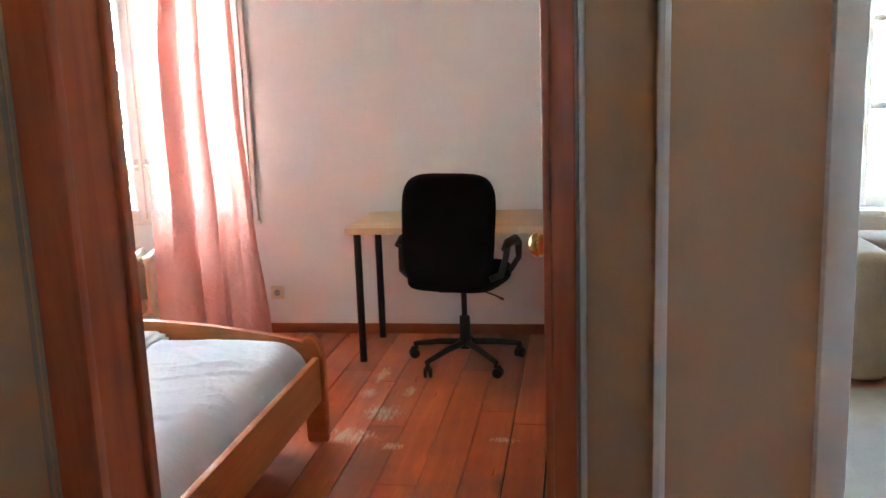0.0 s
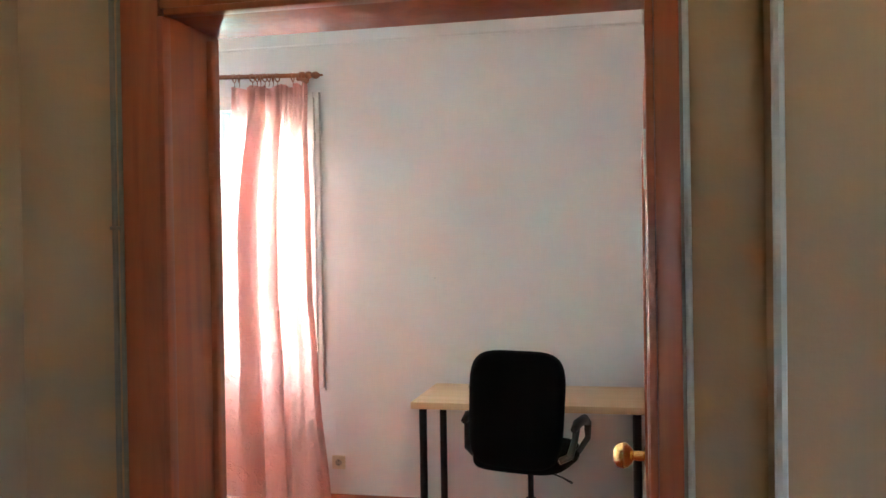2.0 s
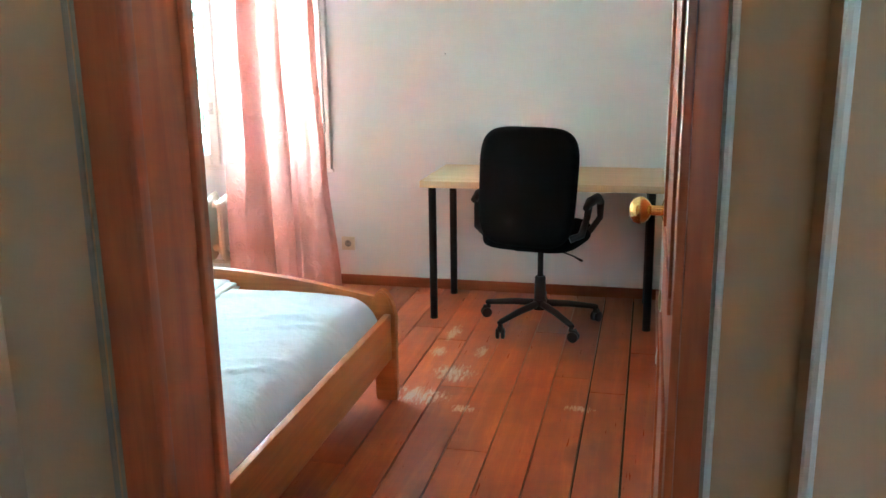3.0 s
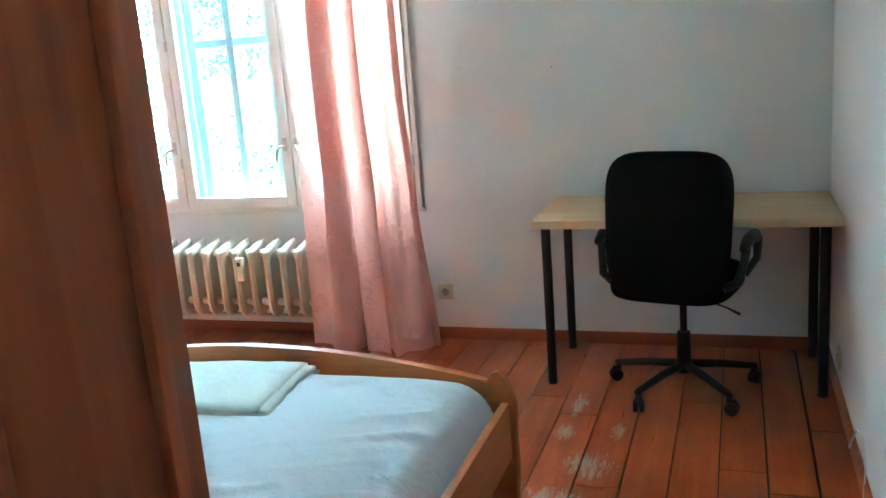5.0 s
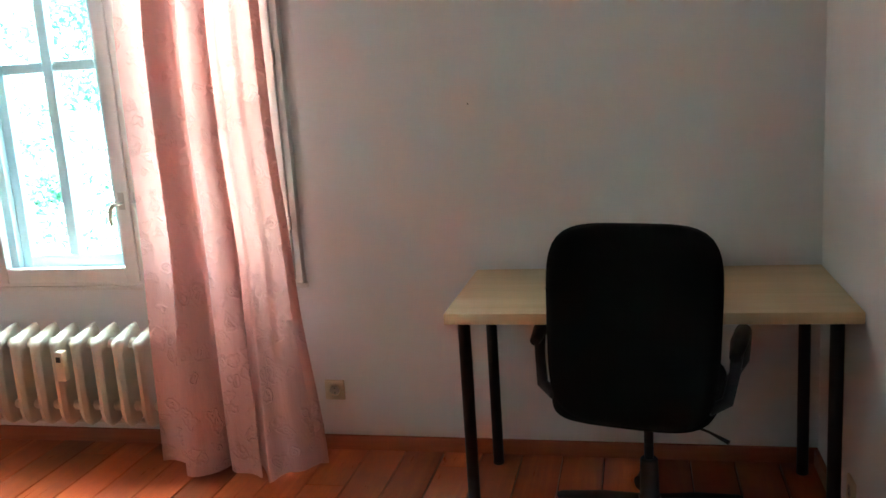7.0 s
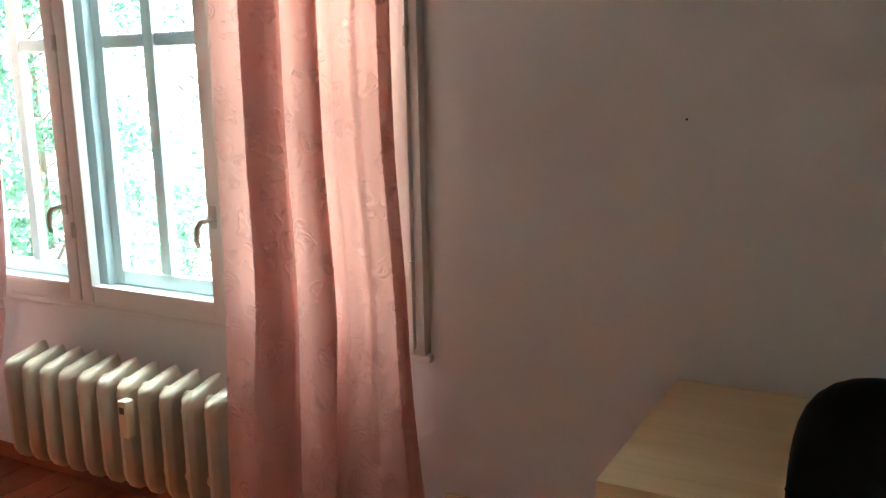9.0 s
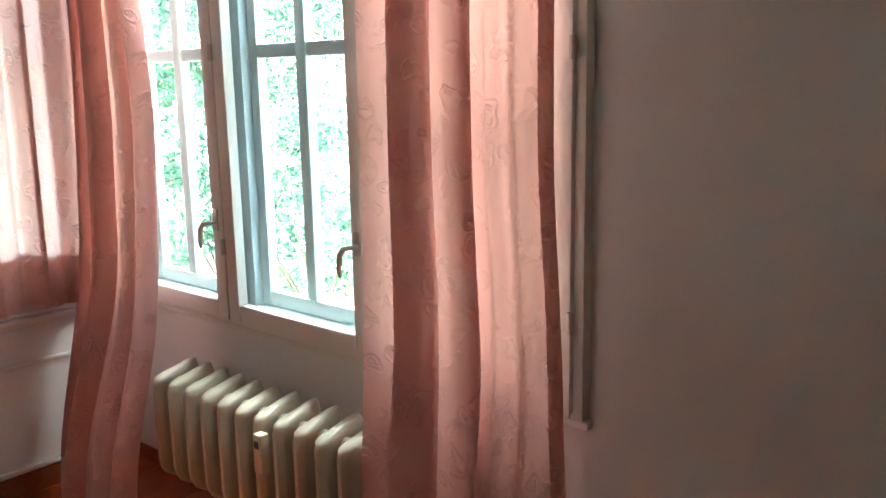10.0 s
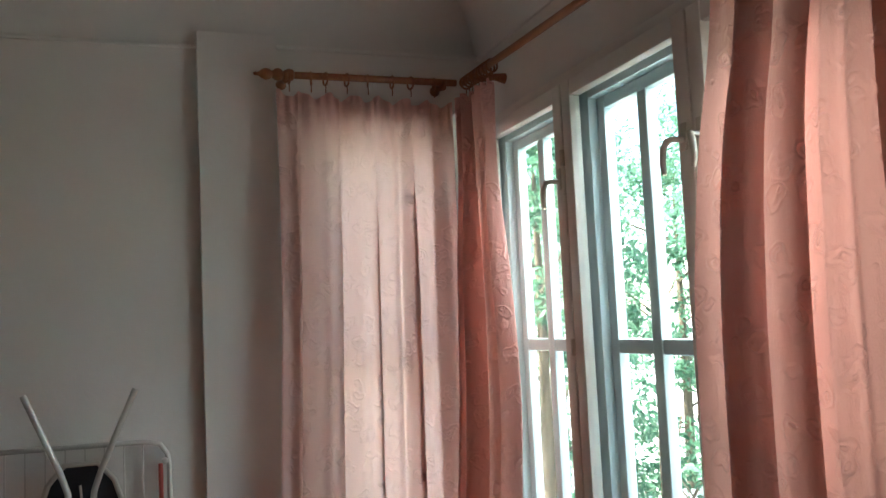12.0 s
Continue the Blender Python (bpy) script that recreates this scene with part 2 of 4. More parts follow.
BOARDCLOTH = paint("dark_board_cloth", (0.03, 0.035, 0.045), 0.9, relief=0.5, scale=200)
LEAF = leafy("leaves", (0.05, 0.13, 0.075), (0.13, 0.25, 0.15))
LEAFPALE = leafy("pale_leaves", (0.09, 0.20, 0.13), (0.20, 0.34, 0.23))
BARK = paint("bark", (0.11, 0.08, 0.055), 0.9, relief=0.8, scale=18, vary=0.3)
GRASS = paint("pale_gravel", (0.52, 0.50, 0.46), 0.95, relief=0.9, scale=30, vary=0.15)
FACADE = plaster("facade_plaster", (0.72, 0.68, 0.60))
FACADEGLASS = paint("facade_window", (0.10, 0.16, 0.20), 0.15)
ROOFTILE = paint("roof_tile", (0.26, 0.10, 0.06), 0.8, relief=0.6, scale=12, vary=0.3)

# ---- building helpers ----
ORIGIN = {}


def add_box(bm, a, b, bev=0.0, seg=2):
    vs = bmesh.ops.create_cube(bm, size=1)["verts"]
    lo = [min(a[i], b[i]) for i in range(3)]
    hi = [max(a[i], b[i]) for i in range(3)]
    for v in vs:
        v.co = [lo[i] + (hi[i] - lo[i]) * (v.co[i] + 0.5) for i in range(3)]
    if bev:
        es = list({e for v in vs for e in v.link_edges})
        bmesh.ops.bevel(bm, geom=es, offset=bev, segments=seg, affect="EDGES", profile=0.5)
    return bm


def add_tube(bm, pts, r, seg=10, close=False):
    """A round bar swept along points; r is one radius or one for each point."""
    pts = [Vector(p) for p in pts]
    rs = r if isinstance(r, (list, tuple)) else [r] * len(pts)
    rings, ref, n = [], None, len(pts)
    for i, p in enumerate(pts):
        nxt = pts[(i + 1) % n] if close or i + 1 < n else p
        prv = pts[i - 1] if close or i > 0 else p
        d = (nxt - prv).normalized()
        if ref is None:
            ref = d.orthogonal().normalized()
        ref = (ref - d * ref.dot(d)).normalized()
        side = d.cross(ref)
        rings.append([bm.verts.new(p + (ref * math.cos(k * math.tau / seg) + side * math.sin(k * math.tau / seg)) * rs[i]) for k in range(seg)])
    for i in range(n if close else n - 1):
        a, b = rings[i], rings[(i + 1) % n]
        for k in range(seg):
            bm.faces.new((a[k], a[(k + 1) % seg], b[(k + 1) % seg], b[k]))
    if not close:
        bm.faces.new(rings[0][::-1])
        bm.faces.new(rings[-1])
    return bm


def add_lathe(bm, profile, m, seg=20):
    """A turned body: profile of (radius, height) along the local z of m."""
    rings = []
    for r, h in profile:
        rings.append([bm.verts.new(m @ Vector((r * math.cos(k * math.tau / seg), r * math.sin(k * math.tau / seg), h))) for k in range(seg)])
    for a, b in zip(rings, rings[1:]):
        for k in range(seg):
            bm.faces.new((a[k], a[(k + 1) % seg], b[(k + 1) % seg], b[k]))
    bm.faces.new(rings[0][::-1])
    bm.faces.new(rings[-1])
    return bm


def add_prism(bm, outline, d0, d1, put):
    """An outline of (u, v) carried from depth d0 to d1; put maps (u, v, d) to the world."""
    a = [bm.verts.new(put(u, v, d0)) for u, v in outline]
    b = [bm.verts.new(put(u, v, d1)) for u, v in outline]
    n = len(outline)
    for i in range(n):
        bm.faces.new((a[i], a[(i + 1) % n], b[(i + 1) % n], b[i]))
    bm.faces.new(a[::-1])
    bm.faces.new(b)
    return bm


def add_sheet(bm, fn, nu, nv):
    grid = [[bm.verts.new(fn(i / nu, j / nv)) for i in range(nu + 1)] for j in range(nv + 1)]
    for j in range(nv):
        for i in range(nu):
            bm.faces.new((grid[j][i], grid[j][i + 1], grid[j + 1][i + 1], grid[j + 1][i]))
    return bm


def finish(name, bm, material, smooth=40):
    bmesh.ops.recalc_face_normals(bm, faces=bm.faces)
    me = bpy.data.meshes.new(name)
    bm.to_mesh(me)
    bm.free()
    me.materials.append(material)
    if smooth:
        me.polygons.foreach_set("use_smooth", [True] * len(me.polygons))
        me.set_sharp_from_angle(angle=radians(smooth))
    return me


def thing(name, base, label, category, group="", kind=""):
    ob = new(name)
    ob.location = base
    ob.empty_display_size = 0.1
    ORIGIN[ob] = Vector(base)
    return tagged(ob, label, category, group, kind)


def part(name, bm, material, parent=None, label="", smooth=40):
    """Links a bmesh, built in world coordinates, as one mesh under a thing or a part."""
    base = ORIGIN.get(parent, Vector((0, 0, 0)))
    bmesh.ops.translate(bm, verts=bm.verts, vec=-base)
    ob = new(name, finish(name, bm, material, smooth))
    if parent is not None:
        ob.parent = parent
    ORIGIN[ob] = base
    return tagged(ob, label)


def box(name, a, b, material, parent=None, bev=0.0, label=""):
    return part(name, add_box(bmesh.new(), a, b, bev), material, parent, label)


def setting(name, boxes, material, label="", category=""):
    bm = bmesh.new()
    for a, b in boxes:
        add_box(bm, a, b)
    return tagged(part(name, bm, material), label, category, kind="structure")

# ---- plan ----
YN, XE, XW, YS, YH = 5.60, -0.08, -4.20, 1.97, 1.81   # room: north, east, west, south face; hall face
XB = -4.15                                            # face of the panelled bay in the west wall
ZC = 3.02
WX0, WX1, WZ0, WZ1 = -4.04, -1.985, 0.70, 2.48         # north window
VY0, VY1, VZ0, VZ1 = 4.795, 5.46, 0.70, 2.52           # west window
DX0, DX1, DZ = -0.825, -0.13, 1.918                   # door opening

# ---- large structure ----
setting("floor", [((XW - 0.3, YH - 0.01, -0.2), (XE + 0.05, YN + 0.3, -0.022))], GAP, "dark sub-floor under red pine boards", "floor")
setting("floor_hall", [((-1.3, -1.6, -0.2), (3.6, YH - 0.012, -0.004)), ((XE + 0.15, YH - 0.012, -0.2), (3.6, YN, -0.004))], SKIRT, "reddish wooden floor of the hall and next room", "floor")
setting("wall_north", [
    ((XW - 0.3, YN, -0.2), (WX0, YN + 0.13, ZC)), ((WX1, YN, -0.2), (XE + 0.15, YN + 0.13, ZC)),
    ((WX0, YN, -0.2), (WX1, YN + 0.13, WZ0)), ((WX0, YN, WZ1), (WX1, YN + 0.13, ZC))], WALL, "plain off-white painted plaster wall with a wide window", "wall")
setting("wall_west", [
    ((XW - 0.3, YS - 0.2, -0.2), (XW, 4.48, ZC)), ((XW - 0.3, 4.48, -0.2), (XW, VY0, ZC)), ((XW - 0.3, VY1, -0.2), (XW, YN, ZC)),
    ((XW - 0.3, VY0, -0.2), (XW, VY1, VZ0)), ((XW - 0.3, VY0, VZ1), (XW, VY1, ZC))], WALL, "off-white painted plaster wall", "wall")
setting("wall_west_pilaster", [((XW, 4.48, 0), (XB, VY0 - 0.03, 2.812))], WALL, "slightly projecting white pilaster beside the window", "wall")
setting("wall_west_corner", [((XW, VY1 + 0.03, 0), (XB, YN - 0.002, 2.78))], WALL, "projecting white wall strip in the corner", "wall")
setting("wall_west_breast", [((XW, VY0 - 0.03, 0), (XB, VY1 + 0.03, 0.655))], WALL, "white panelled breast under the window", "wall")
setting("wall_west_head", [((XW, VY0 - 0.03, VZ1 + 0.02), (XB, VY1 + 0.03, 2.78))], WALL, "projecting white wall over the window", "wall")
setting("wall_east", [((XE, YS, -0.2), (XE + 0.15, YN, ZC))], WALL, "plain white painted plaster wall", "wall")
setting("wall_south", [
    ((XW - 0.3, YH + 0.004, -0.2), (DX0 - 0.02, YS, ZC)), ((DX1 + 0.02, YH + 0.004, -0.2), (0.010, YS, ZC)),
    ((DX0 - 0.02, YH + 0.004, DZ + 0.02), (DX1 + 0.02, YS, ZC))], WALL, "white wall round the door", "wall")
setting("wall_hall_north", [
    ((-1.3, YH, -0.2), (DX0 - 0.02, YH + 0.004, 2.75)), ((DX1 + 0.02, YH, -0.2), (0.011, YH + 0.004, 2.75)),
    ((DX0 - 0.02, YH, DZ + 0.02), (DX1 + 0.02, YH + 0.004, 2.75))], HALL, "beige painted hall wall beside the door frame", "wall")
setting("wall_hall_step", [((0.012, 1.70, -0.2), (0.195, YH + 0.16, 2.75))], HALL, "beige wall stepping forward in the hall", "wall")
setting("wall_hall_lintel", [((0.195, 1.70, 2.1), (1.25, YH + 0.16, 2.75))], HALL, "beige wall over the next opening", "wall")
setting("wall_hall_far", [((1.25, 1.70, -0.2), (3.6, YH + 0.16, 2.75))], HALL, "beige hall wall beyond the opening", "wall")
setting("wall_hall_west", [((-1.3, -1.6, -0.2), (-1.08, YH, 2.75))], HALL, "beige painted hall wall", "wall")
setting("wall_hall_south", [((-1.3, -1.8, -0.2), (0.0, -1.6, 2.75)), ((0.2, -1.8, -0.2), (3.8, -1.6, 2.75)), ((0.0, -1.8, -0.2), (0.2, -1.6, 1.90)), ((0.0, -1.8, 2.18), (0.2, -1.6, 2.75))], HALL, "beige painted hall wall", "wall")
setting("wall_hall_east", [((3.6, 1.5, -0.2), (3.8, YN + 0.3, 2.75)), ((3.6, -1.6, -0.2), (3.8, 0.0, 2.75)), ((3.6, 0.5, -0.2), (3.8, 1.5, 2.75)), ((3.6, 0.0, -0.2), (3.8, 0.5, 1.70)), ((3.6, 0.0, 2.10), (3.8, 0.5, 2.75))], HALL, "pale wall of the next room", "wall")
LX0, LX1 = 1.43, 3.2
setting("wall_next_room_north", [
    ((XE + 0.15, YN, -0.2), (LX0, YN + 0.3, 2.75)), ((LX1, YN, -0.2), (3.6, YN + 0.3, 2.75)),
    ((LX0, YN, -0.2), (LX1, YN + 0.3, 0.72)), ((LX0, YN, 2.3), (LX1, YN + 0.3, 2.75))], WALL, "white wall of the next room with a window", "wall")
setting("wall_next_room_west", [((XE + 0.15, YH + 0.16, -0.2), (XE + 0.16, YN, 2.75))], WALL, "white wall of the next room", "wall")
setting("ceiling", [((XW - 0.3, YH, ZC), (XE + 0.15, YN + 0.35, ZC + 0.2))], CEIL, "white painted ceiling", "ceiling")
setting("ceiling_hall", [((-1.3, -1.8, 2.75), (3.8, YH, 2.95)), ((XE + 0.15, YH, 2.75), (3.8, YN + 0.3, 2.95))], CEIL, "pale hall ceiling", "ceiling")

# rounded cove between walls and ceiling, with a thin line of moulding under it
bm = bmesh.new()
CR = 0.24
arc = [(0.0, 0.0)] + [(CR - CR * math.cos(a), CR * math.sin(a)) for a in [k * math.pi / 16 for k in range(1, 9)]] + [(0.0, CR)]
for y0, y1, put in (
        (XW, XE, lambda u, v, d: (d, YN - u, ZC - CR + v)),
        (YS, YN, lambda u, v, d: (XW + u, d, ZC - CR + v)),
        (YS, YN, lambda u, v, d: (XE - u, d, ZC - CR + v))):
    add_prism(bm, arc, y0, y1, put)
tagged(part("cove", bm, CEIL, smooth=60), "rounded white plaster cove under the ceiling", "cove", kind="structure")
bm = bmesh.new()
add_box(bm, (XW, YN - 0.012, 2.757), (XE, YN, 2.772), 0.004)
add_box(bm, (XE - 0.012, YS, 2.757), (XE, YN - 0.013, 2.772), 0.004)
add_box(bm, (XW, YS, 2.757), (XW + 0.012, 4.49, 2.772), 0.004)
add_box(bm, (XB, 4.77, 2.757), (XB + 0.012, YN - 0.013, 2.772), 0.004)
tagged(part("trim", bm, CEIL), "thin plaster moulding line high on the wall", "moulding", kind="structure")

# skirting boards
bm = bmesh.new()
add_box(bm, (XB + 0.022, YN - 0.018, -0.02), (XE - 0.001, YN - 0.001, 0.058), 0.005)
add_box(bm, (XE - 0.018, YS + 0.001, -0.02), (XE - 0.001, YN - 0.019, 0.058), 0.005)
tagged(part("baseboard", bm, SKIRT), "low red-stained wooden skirting board", "skirting", kind="structure")
bm = bmesh.new()
add_box(bm, (XB + 0.001, 4.50, -0.02), (XB + 0.02, YN - 0.003, 0.085), 0.005)
add_box(bm, (XW + 0.001, YS, -0.02), (XW + 0.02, 4.498, 0.085), 0.005)
tagged(part("baseboard_west", bm, SKIRT), "red-stained wooden skirting board", "skirting", kind="structure")
box("skirting_cap", (XB + 0.001, 4.50, 0.086), (XB + 0.024, YN - 0.003, 0.107), JOINERY, None, 0.006)
tagged(bpy.data.objects["skirting_cap"], "white moulding over the skirting", "moulding", kind="structure")

# ---- door frame ----
door_frame = thing("door_frame", ((DX0 + DX1) / 2, YH, 0), "dark red-brown wooden door frame with deep lining", "door frame", kind="structure")
for nm, a, b in (
        ("jamb", (DX0 - 0.02, YH - 0.002, 0), (DX0, YS + 0.004, DZ)),
        ("jamb", (DX1, YH - 0.002, 0), (DX1 + 0.02, YS + 0.004, DZ)),
        ("head_lining", (DX0 - 0.02, YH - 0.002, DZ), (DX1 + 0.02, YS + 0.004, DZ + 0.02)),
        ("casing", (DX0 - 0.066, YH - 0.022, 0), (DX0 - 0.004, YH - 0.003, DZ + 0.068)),
        ("casing", (DX1 + 0.004, YH - 0.022, 0), (DX1 + 0.036, YH - 0.003, DZ + 0.068)),
        ("head_casing", (DX0 - 0.003, YH - 0.020, DZ + 0.004), (DX1 + 0.003, YH - 0.003, DZ + 0.066)),
        ("bead", (DX0 - 0.004, YH - 0.027, 0), (DX0 + 0.007, YH - 0.003, DZ - 0.008)),
        ("bead", (DX1 - 0.007, YH - 0.027, 0), (DX1 + 0.004, YH - 0.003, DZ - 0.008)),
        ("bead", (DX0 + 0.008, YH - 0.027, DZ - 0.008), (DX1 - 0.008, YH - 0.003, DZ + 0.003)),
        ("stop", (DX0 + 0.0005, YS - 0.045, 0), (DX0 + 0.012, YS - 0.03, DZ - 0.013)),
        ("room_casing", (DX0 - 0.09, YS + 0.001, 0), (DX0 - 0.021, YS + 0.018, DZ + 0.09)),
        ("room_head_casing", (DX0 - 0.02, YS + 0.005, DZ + 0.021), (DX1 + 0.03, YS + 0.018, DZ + 0.09))):
    box(nm, a, b, DOORWOOD, door_frame, 0.003)

# ---- open door leaf, swung against the east wall ----
door = thing("door_1", (-0.11, 2.0, 0.01), "red-brown wooden door standing open against the wall", "door", kind="structure")
bm = bmesh.new()
add_box(bm, (-0.128, 1.985, 0.012), (-0.090, 2.765, 1.915), 0.003)
leaf = part("leaf", bm, DOORWOOD, door)
for z0, z1 in ((0.14, 0.85), (1.02, 1.78)):
    bm = bmesh.new()
    for a, b in (((2.10, z0), (2.66, z0 + 0.025)), ((2.10, z1 - 0.025), (2.66, z1)), ((2.10, z0 + 0.026), (2.125, z1 - 0.026)), ((2.635, z0 + 0.026), (2.66, z1 - 0.026))):
        add_box(bm, (-0.134, a[0], a[1]), (-0.128, b[0], b[1]), 0.002)
    part("panel_moulding", bm, DOORWOOD, door)
bm = bmesh.new()
add_lathe(bm, [(0.026, 0.0), (0.026, 0.006), (0.012, 0.010), (0.011, 0.032), (0.020, 0.037), (0.029, 0.047), (0.031, 0.058), (0.027, 0.070), (0.015, 0.078), (0.002, 0.080)], pose(-0.128, 2.70, 1.068, 0, -90, 0), 24)
part("door_knob", bm, BRASS, door, "round polished brass knob")
for z in (0.25, 1.65):
    bm = bmesh.new()
    add_tube(bm, [(-0.131, 1.981, z), (-0.131, 1.981, z + 0.09)], 0.007)
    part("hinge", bm, ALU, door)

# ---- hall cables and conduit ----
def bar(name, pts, r, material, label, category, group=""):
    return tagged(part(name, add_tube(bmesh.new(), pts, r, 8), material), label, category, group)


cx = DX0 - 0.092
bar("wall_cable", [(cx, YH - 0.005, 0.0), (cx, YH - 0.005, 1.0), (cx + 0.002, YH - 0.005, DZ + 0.03), (cx + 0.012, YH - 0.005, DZ + 0.06), (cx + 0.035, YH - 0.005, DZ + 0.085), (cx + 0.08, YH - 0.005, DZ + 0.098), (-0.5, YH - 0.005, DZ + 0.098), (-0.30, YH - 0.005, DZ + 0.094), (0.0, YH - 0.005, DZ + 0.095)], 0.0042, CABLE, "grey cable run round the door frame", "cable", "hall cables")
bar("wall_cable", [(cx + 0.012, YH - 0.004, 0.0), (cx + 0.012, YH - 0.004, 1.4), (cx + 0.013, YH - 0.004, DZ + 0.02), (cx + 0.03, YH - 0.004, DZ + 0.062), (cx + 0.075, YH - 0.004, DZ + 0.08), (-0.62, YH - 0.004, DZ + 0.076), (-0.40, YH - 0.004, DZ + 0.082), (-0.07, YH - 0.004, DZ + 0.083)], 0.0035, CABLE, "thin grey cable run round the door frame", "cable", "hall cables")
bar("wall_cable", [(DX1 + 0.046, YH - 0.005, 0.0), (DX1 + 0.045, YH - 0.005, 0.7), (DX1 + 0.046, YH - 0.005, 1.3), (DX1 + 0.044, YH - 0.005, DZ + 0.09)], 0.0045, CABLEWHITE, "white cable beside the door frame", "cable", "hall cables")
bar("wall_cable", [(DX1 + 0.039, YH - 0.004, 0.0), (DX1 + 0.040, YH - 0.004, 0.9), (DX1 + 0.038, YH - 0.004, 1.5), (DX1 + 0.039, YH - 0.004, DZ + 0.08)], 0.003, CABLE, "thin dark cable beside the door frame", "cable", "hall cables")
bar("wall_conduit", [(0.008, 1.700, 0.0), (0.009, 1.700, 0.9), (0.011, 1.700, 1.6), (0.011, 1.700, 2.74)], 0.0075, CABLEWHITE, "white painted conduit on the wall corner", "conduit")
for z in (0.55, 1.6):
    tagged(box("cable_clip", (cx - 0.006, YH - 0.0095, z), (cx + 0.017, YH - 0.0005, z + 0.006), CABLE, None, 0.002), "small grey cable clip on the hall wall", "clip", "cable clips")
tagged(box("opening_casing", (0.1955, 1.685, 0.0), (0.232, YH + 0.17, 2.1), JOINERY, None, 0.004), "white painted casing of the next opening", "trim", kind="structure")


# ---- windows ----
def window(name, put, u0, u1, z0, z1, cuts, label, hinges, handles, outer):
    """A box window: frame with inner sashes and panes, behind them outer sashes with glazing bars.
    put maps (u, d, z): along the wall, depth outward from the wall's face, height."""
    def bx(bm, a, b, bev=0.004):
        return add_box(bm, put(*a), put(*b), bev)

    w = thing(name, put((u0 + u1) / 2, 0, z0), label, "window", kind="structure")
    bm = bmesh.new()
    F = -0.034
    bx(bm, (u0, F, z0), (u0 + 0.035, 0.02, z1))
    bx(bm, (u1 - 0.035, F, z0), (u1, 0.02, z1))
    bx(bm, (u0 + 0.036, F, z0), (u1 - 0.036, 0.02, z0 + 0.03))
    bx(bm, (u0 + 0.036, F, z1 - 0.05), (u1 - 0.036, 0.02, z1))
    part("window_frame", bm, JOINERY, w)
    bm = bmesh.new()
    bx(bm, (u0 - 0.012, F + 0.006, z0 - 0.022), (u1 + 0.012, -0.001, z0 - 0.001), 0.005)
    part("window_sill", bm, JOINERY, w)
    bm = bmesh.new()
    bx(bm, (u0 + 0.002, 0.022, z0 + 0.004), (u1 - 0.002, 0.17, z0 + 0.034))
    part("outer_sill", bm, OUTER, w)
    S0, S1 = -0.050, -0.010
    for i, (a, b) in enumerate(zip(cuts, cuts[1:])):
        a, b = a + 0.003, b - 0.003
        za, zb = z0 + 0.016, z1 - 0.036
        st, rb, rt = 0.058, 0.062, 0.055
        bm = bmesh.new()
        bx(bm, (a, S0, za), (a + st, S1, zb), 0.006)
        bx(bm, (b - st, S0, za), (b, S1, zb), 0.006)
        bx(bm, (a + st - 0.001, S0 + 0.001, za), (b - st + 0.001, S1, za + rb), 0.006)
        bx(bm, (a + st - 0.001, S0 + 0.001, zb - rt), (b - st + 0.001, S1, zb), 0.006)
        sash = part("sash", bm, JOINERY, w)
        bm = bmesh.new()
        bx(bm, (a + st - 0.006, S0 + 0.018, za + rb - 0.006), (b - st + 0.006, S0 + 0.022, zb - rt + 0.006), 0)
        part("pane", bm, GLASS, sash).visible_shadow = False
        for u, zz in handles.get(i, ()):
            bm = bmesh.new()
            bx(bm, (u - 0.013, S0 - 0.005, zz - 0.028), (u + 0.013, S0, zz + 0.042), 0.002)
            s = 1 if i < 2 else -1
            add_tube(bm, [put(u, S0 - 0.004, zz), put(u, S0 - 0.03, zz), put(u - 0.012 * s, S0 - 0.042, zz - 0.002), put(u - 0.026 * s, S0 - 0.046, zz - 0.02), put(u - 0.032 * s, S0 - 0.046, zz - 0.06), put(u - 0.026 * s, S0 - 0.046, zz - 0.085)], [0.008, 0.008, 0.009, 0.009, 0.008, 0.006], 10)
            part("handle", bm, ALU, sash, "worn metal window handle")
        for u, zz in hinges.get(i, ()):
            bm = bmesh.new()
            add_tube(bm, [put(u, S0 - 0.004, zz - 0.026), put(u, S0 - 0.004, zz + 0.026)], 0.008, 12)
            bx(bm, (u - 0.008, S0 - 0.006, zz - 0.022), (u + 0.003, S0 + 0.004, zz + 0.022), 0.001)
            part("hinge", bm, ALU, sash)
    # outer casements
    O0, O1 = 0.035, 0.07
    for i, (a, b) in enumerate(zip(cuts, cuts[1:])):
        za, zb = z0 + 0.036, z1 - 0.03
        bm = bmesh.new()
        bx(bm, (a + 0.001, O0 - 0.03, za), (a + 0.082, O1 + 0.01, zb), 0.003)
        bx(bm, (b - 0.082, O0 - 0.03, za), (b - 0.001, O1 + 0.01, zb), 0.003)
        bx(bm, (a + 0.081, O0 - 0.029, za), (b - 0.081, O1 + 0.01, za + 0.034), 0.003)
        bx(bm, (a + 0.081, O0 - 0.029, zb - 0.075), (b - 0.081, O1 + 0.01, zb), 0.003)
        part("outer_frame", bm, OUTER, w, "white outer frame, tinted bluish for sky light")
        bm = bmesh.new()
        bx(bm, (a + 0.083, O0, za + 0.035), (a + 0.126, O1, zb - 0.076))
        bx(bm, (b - 0.126, O0, za + 0.035), (b - 0.083, O1, zb - 0.076))
        bx(bm, (a + 0.125, O0 + 0.001, za + 0.035), (b - 0.125, O1, za + 0.085))
        bx(bm, (a + 0.125, O0 + 0.001, zb - 0.115), (b - 0.125, O1, zb - 0.076))
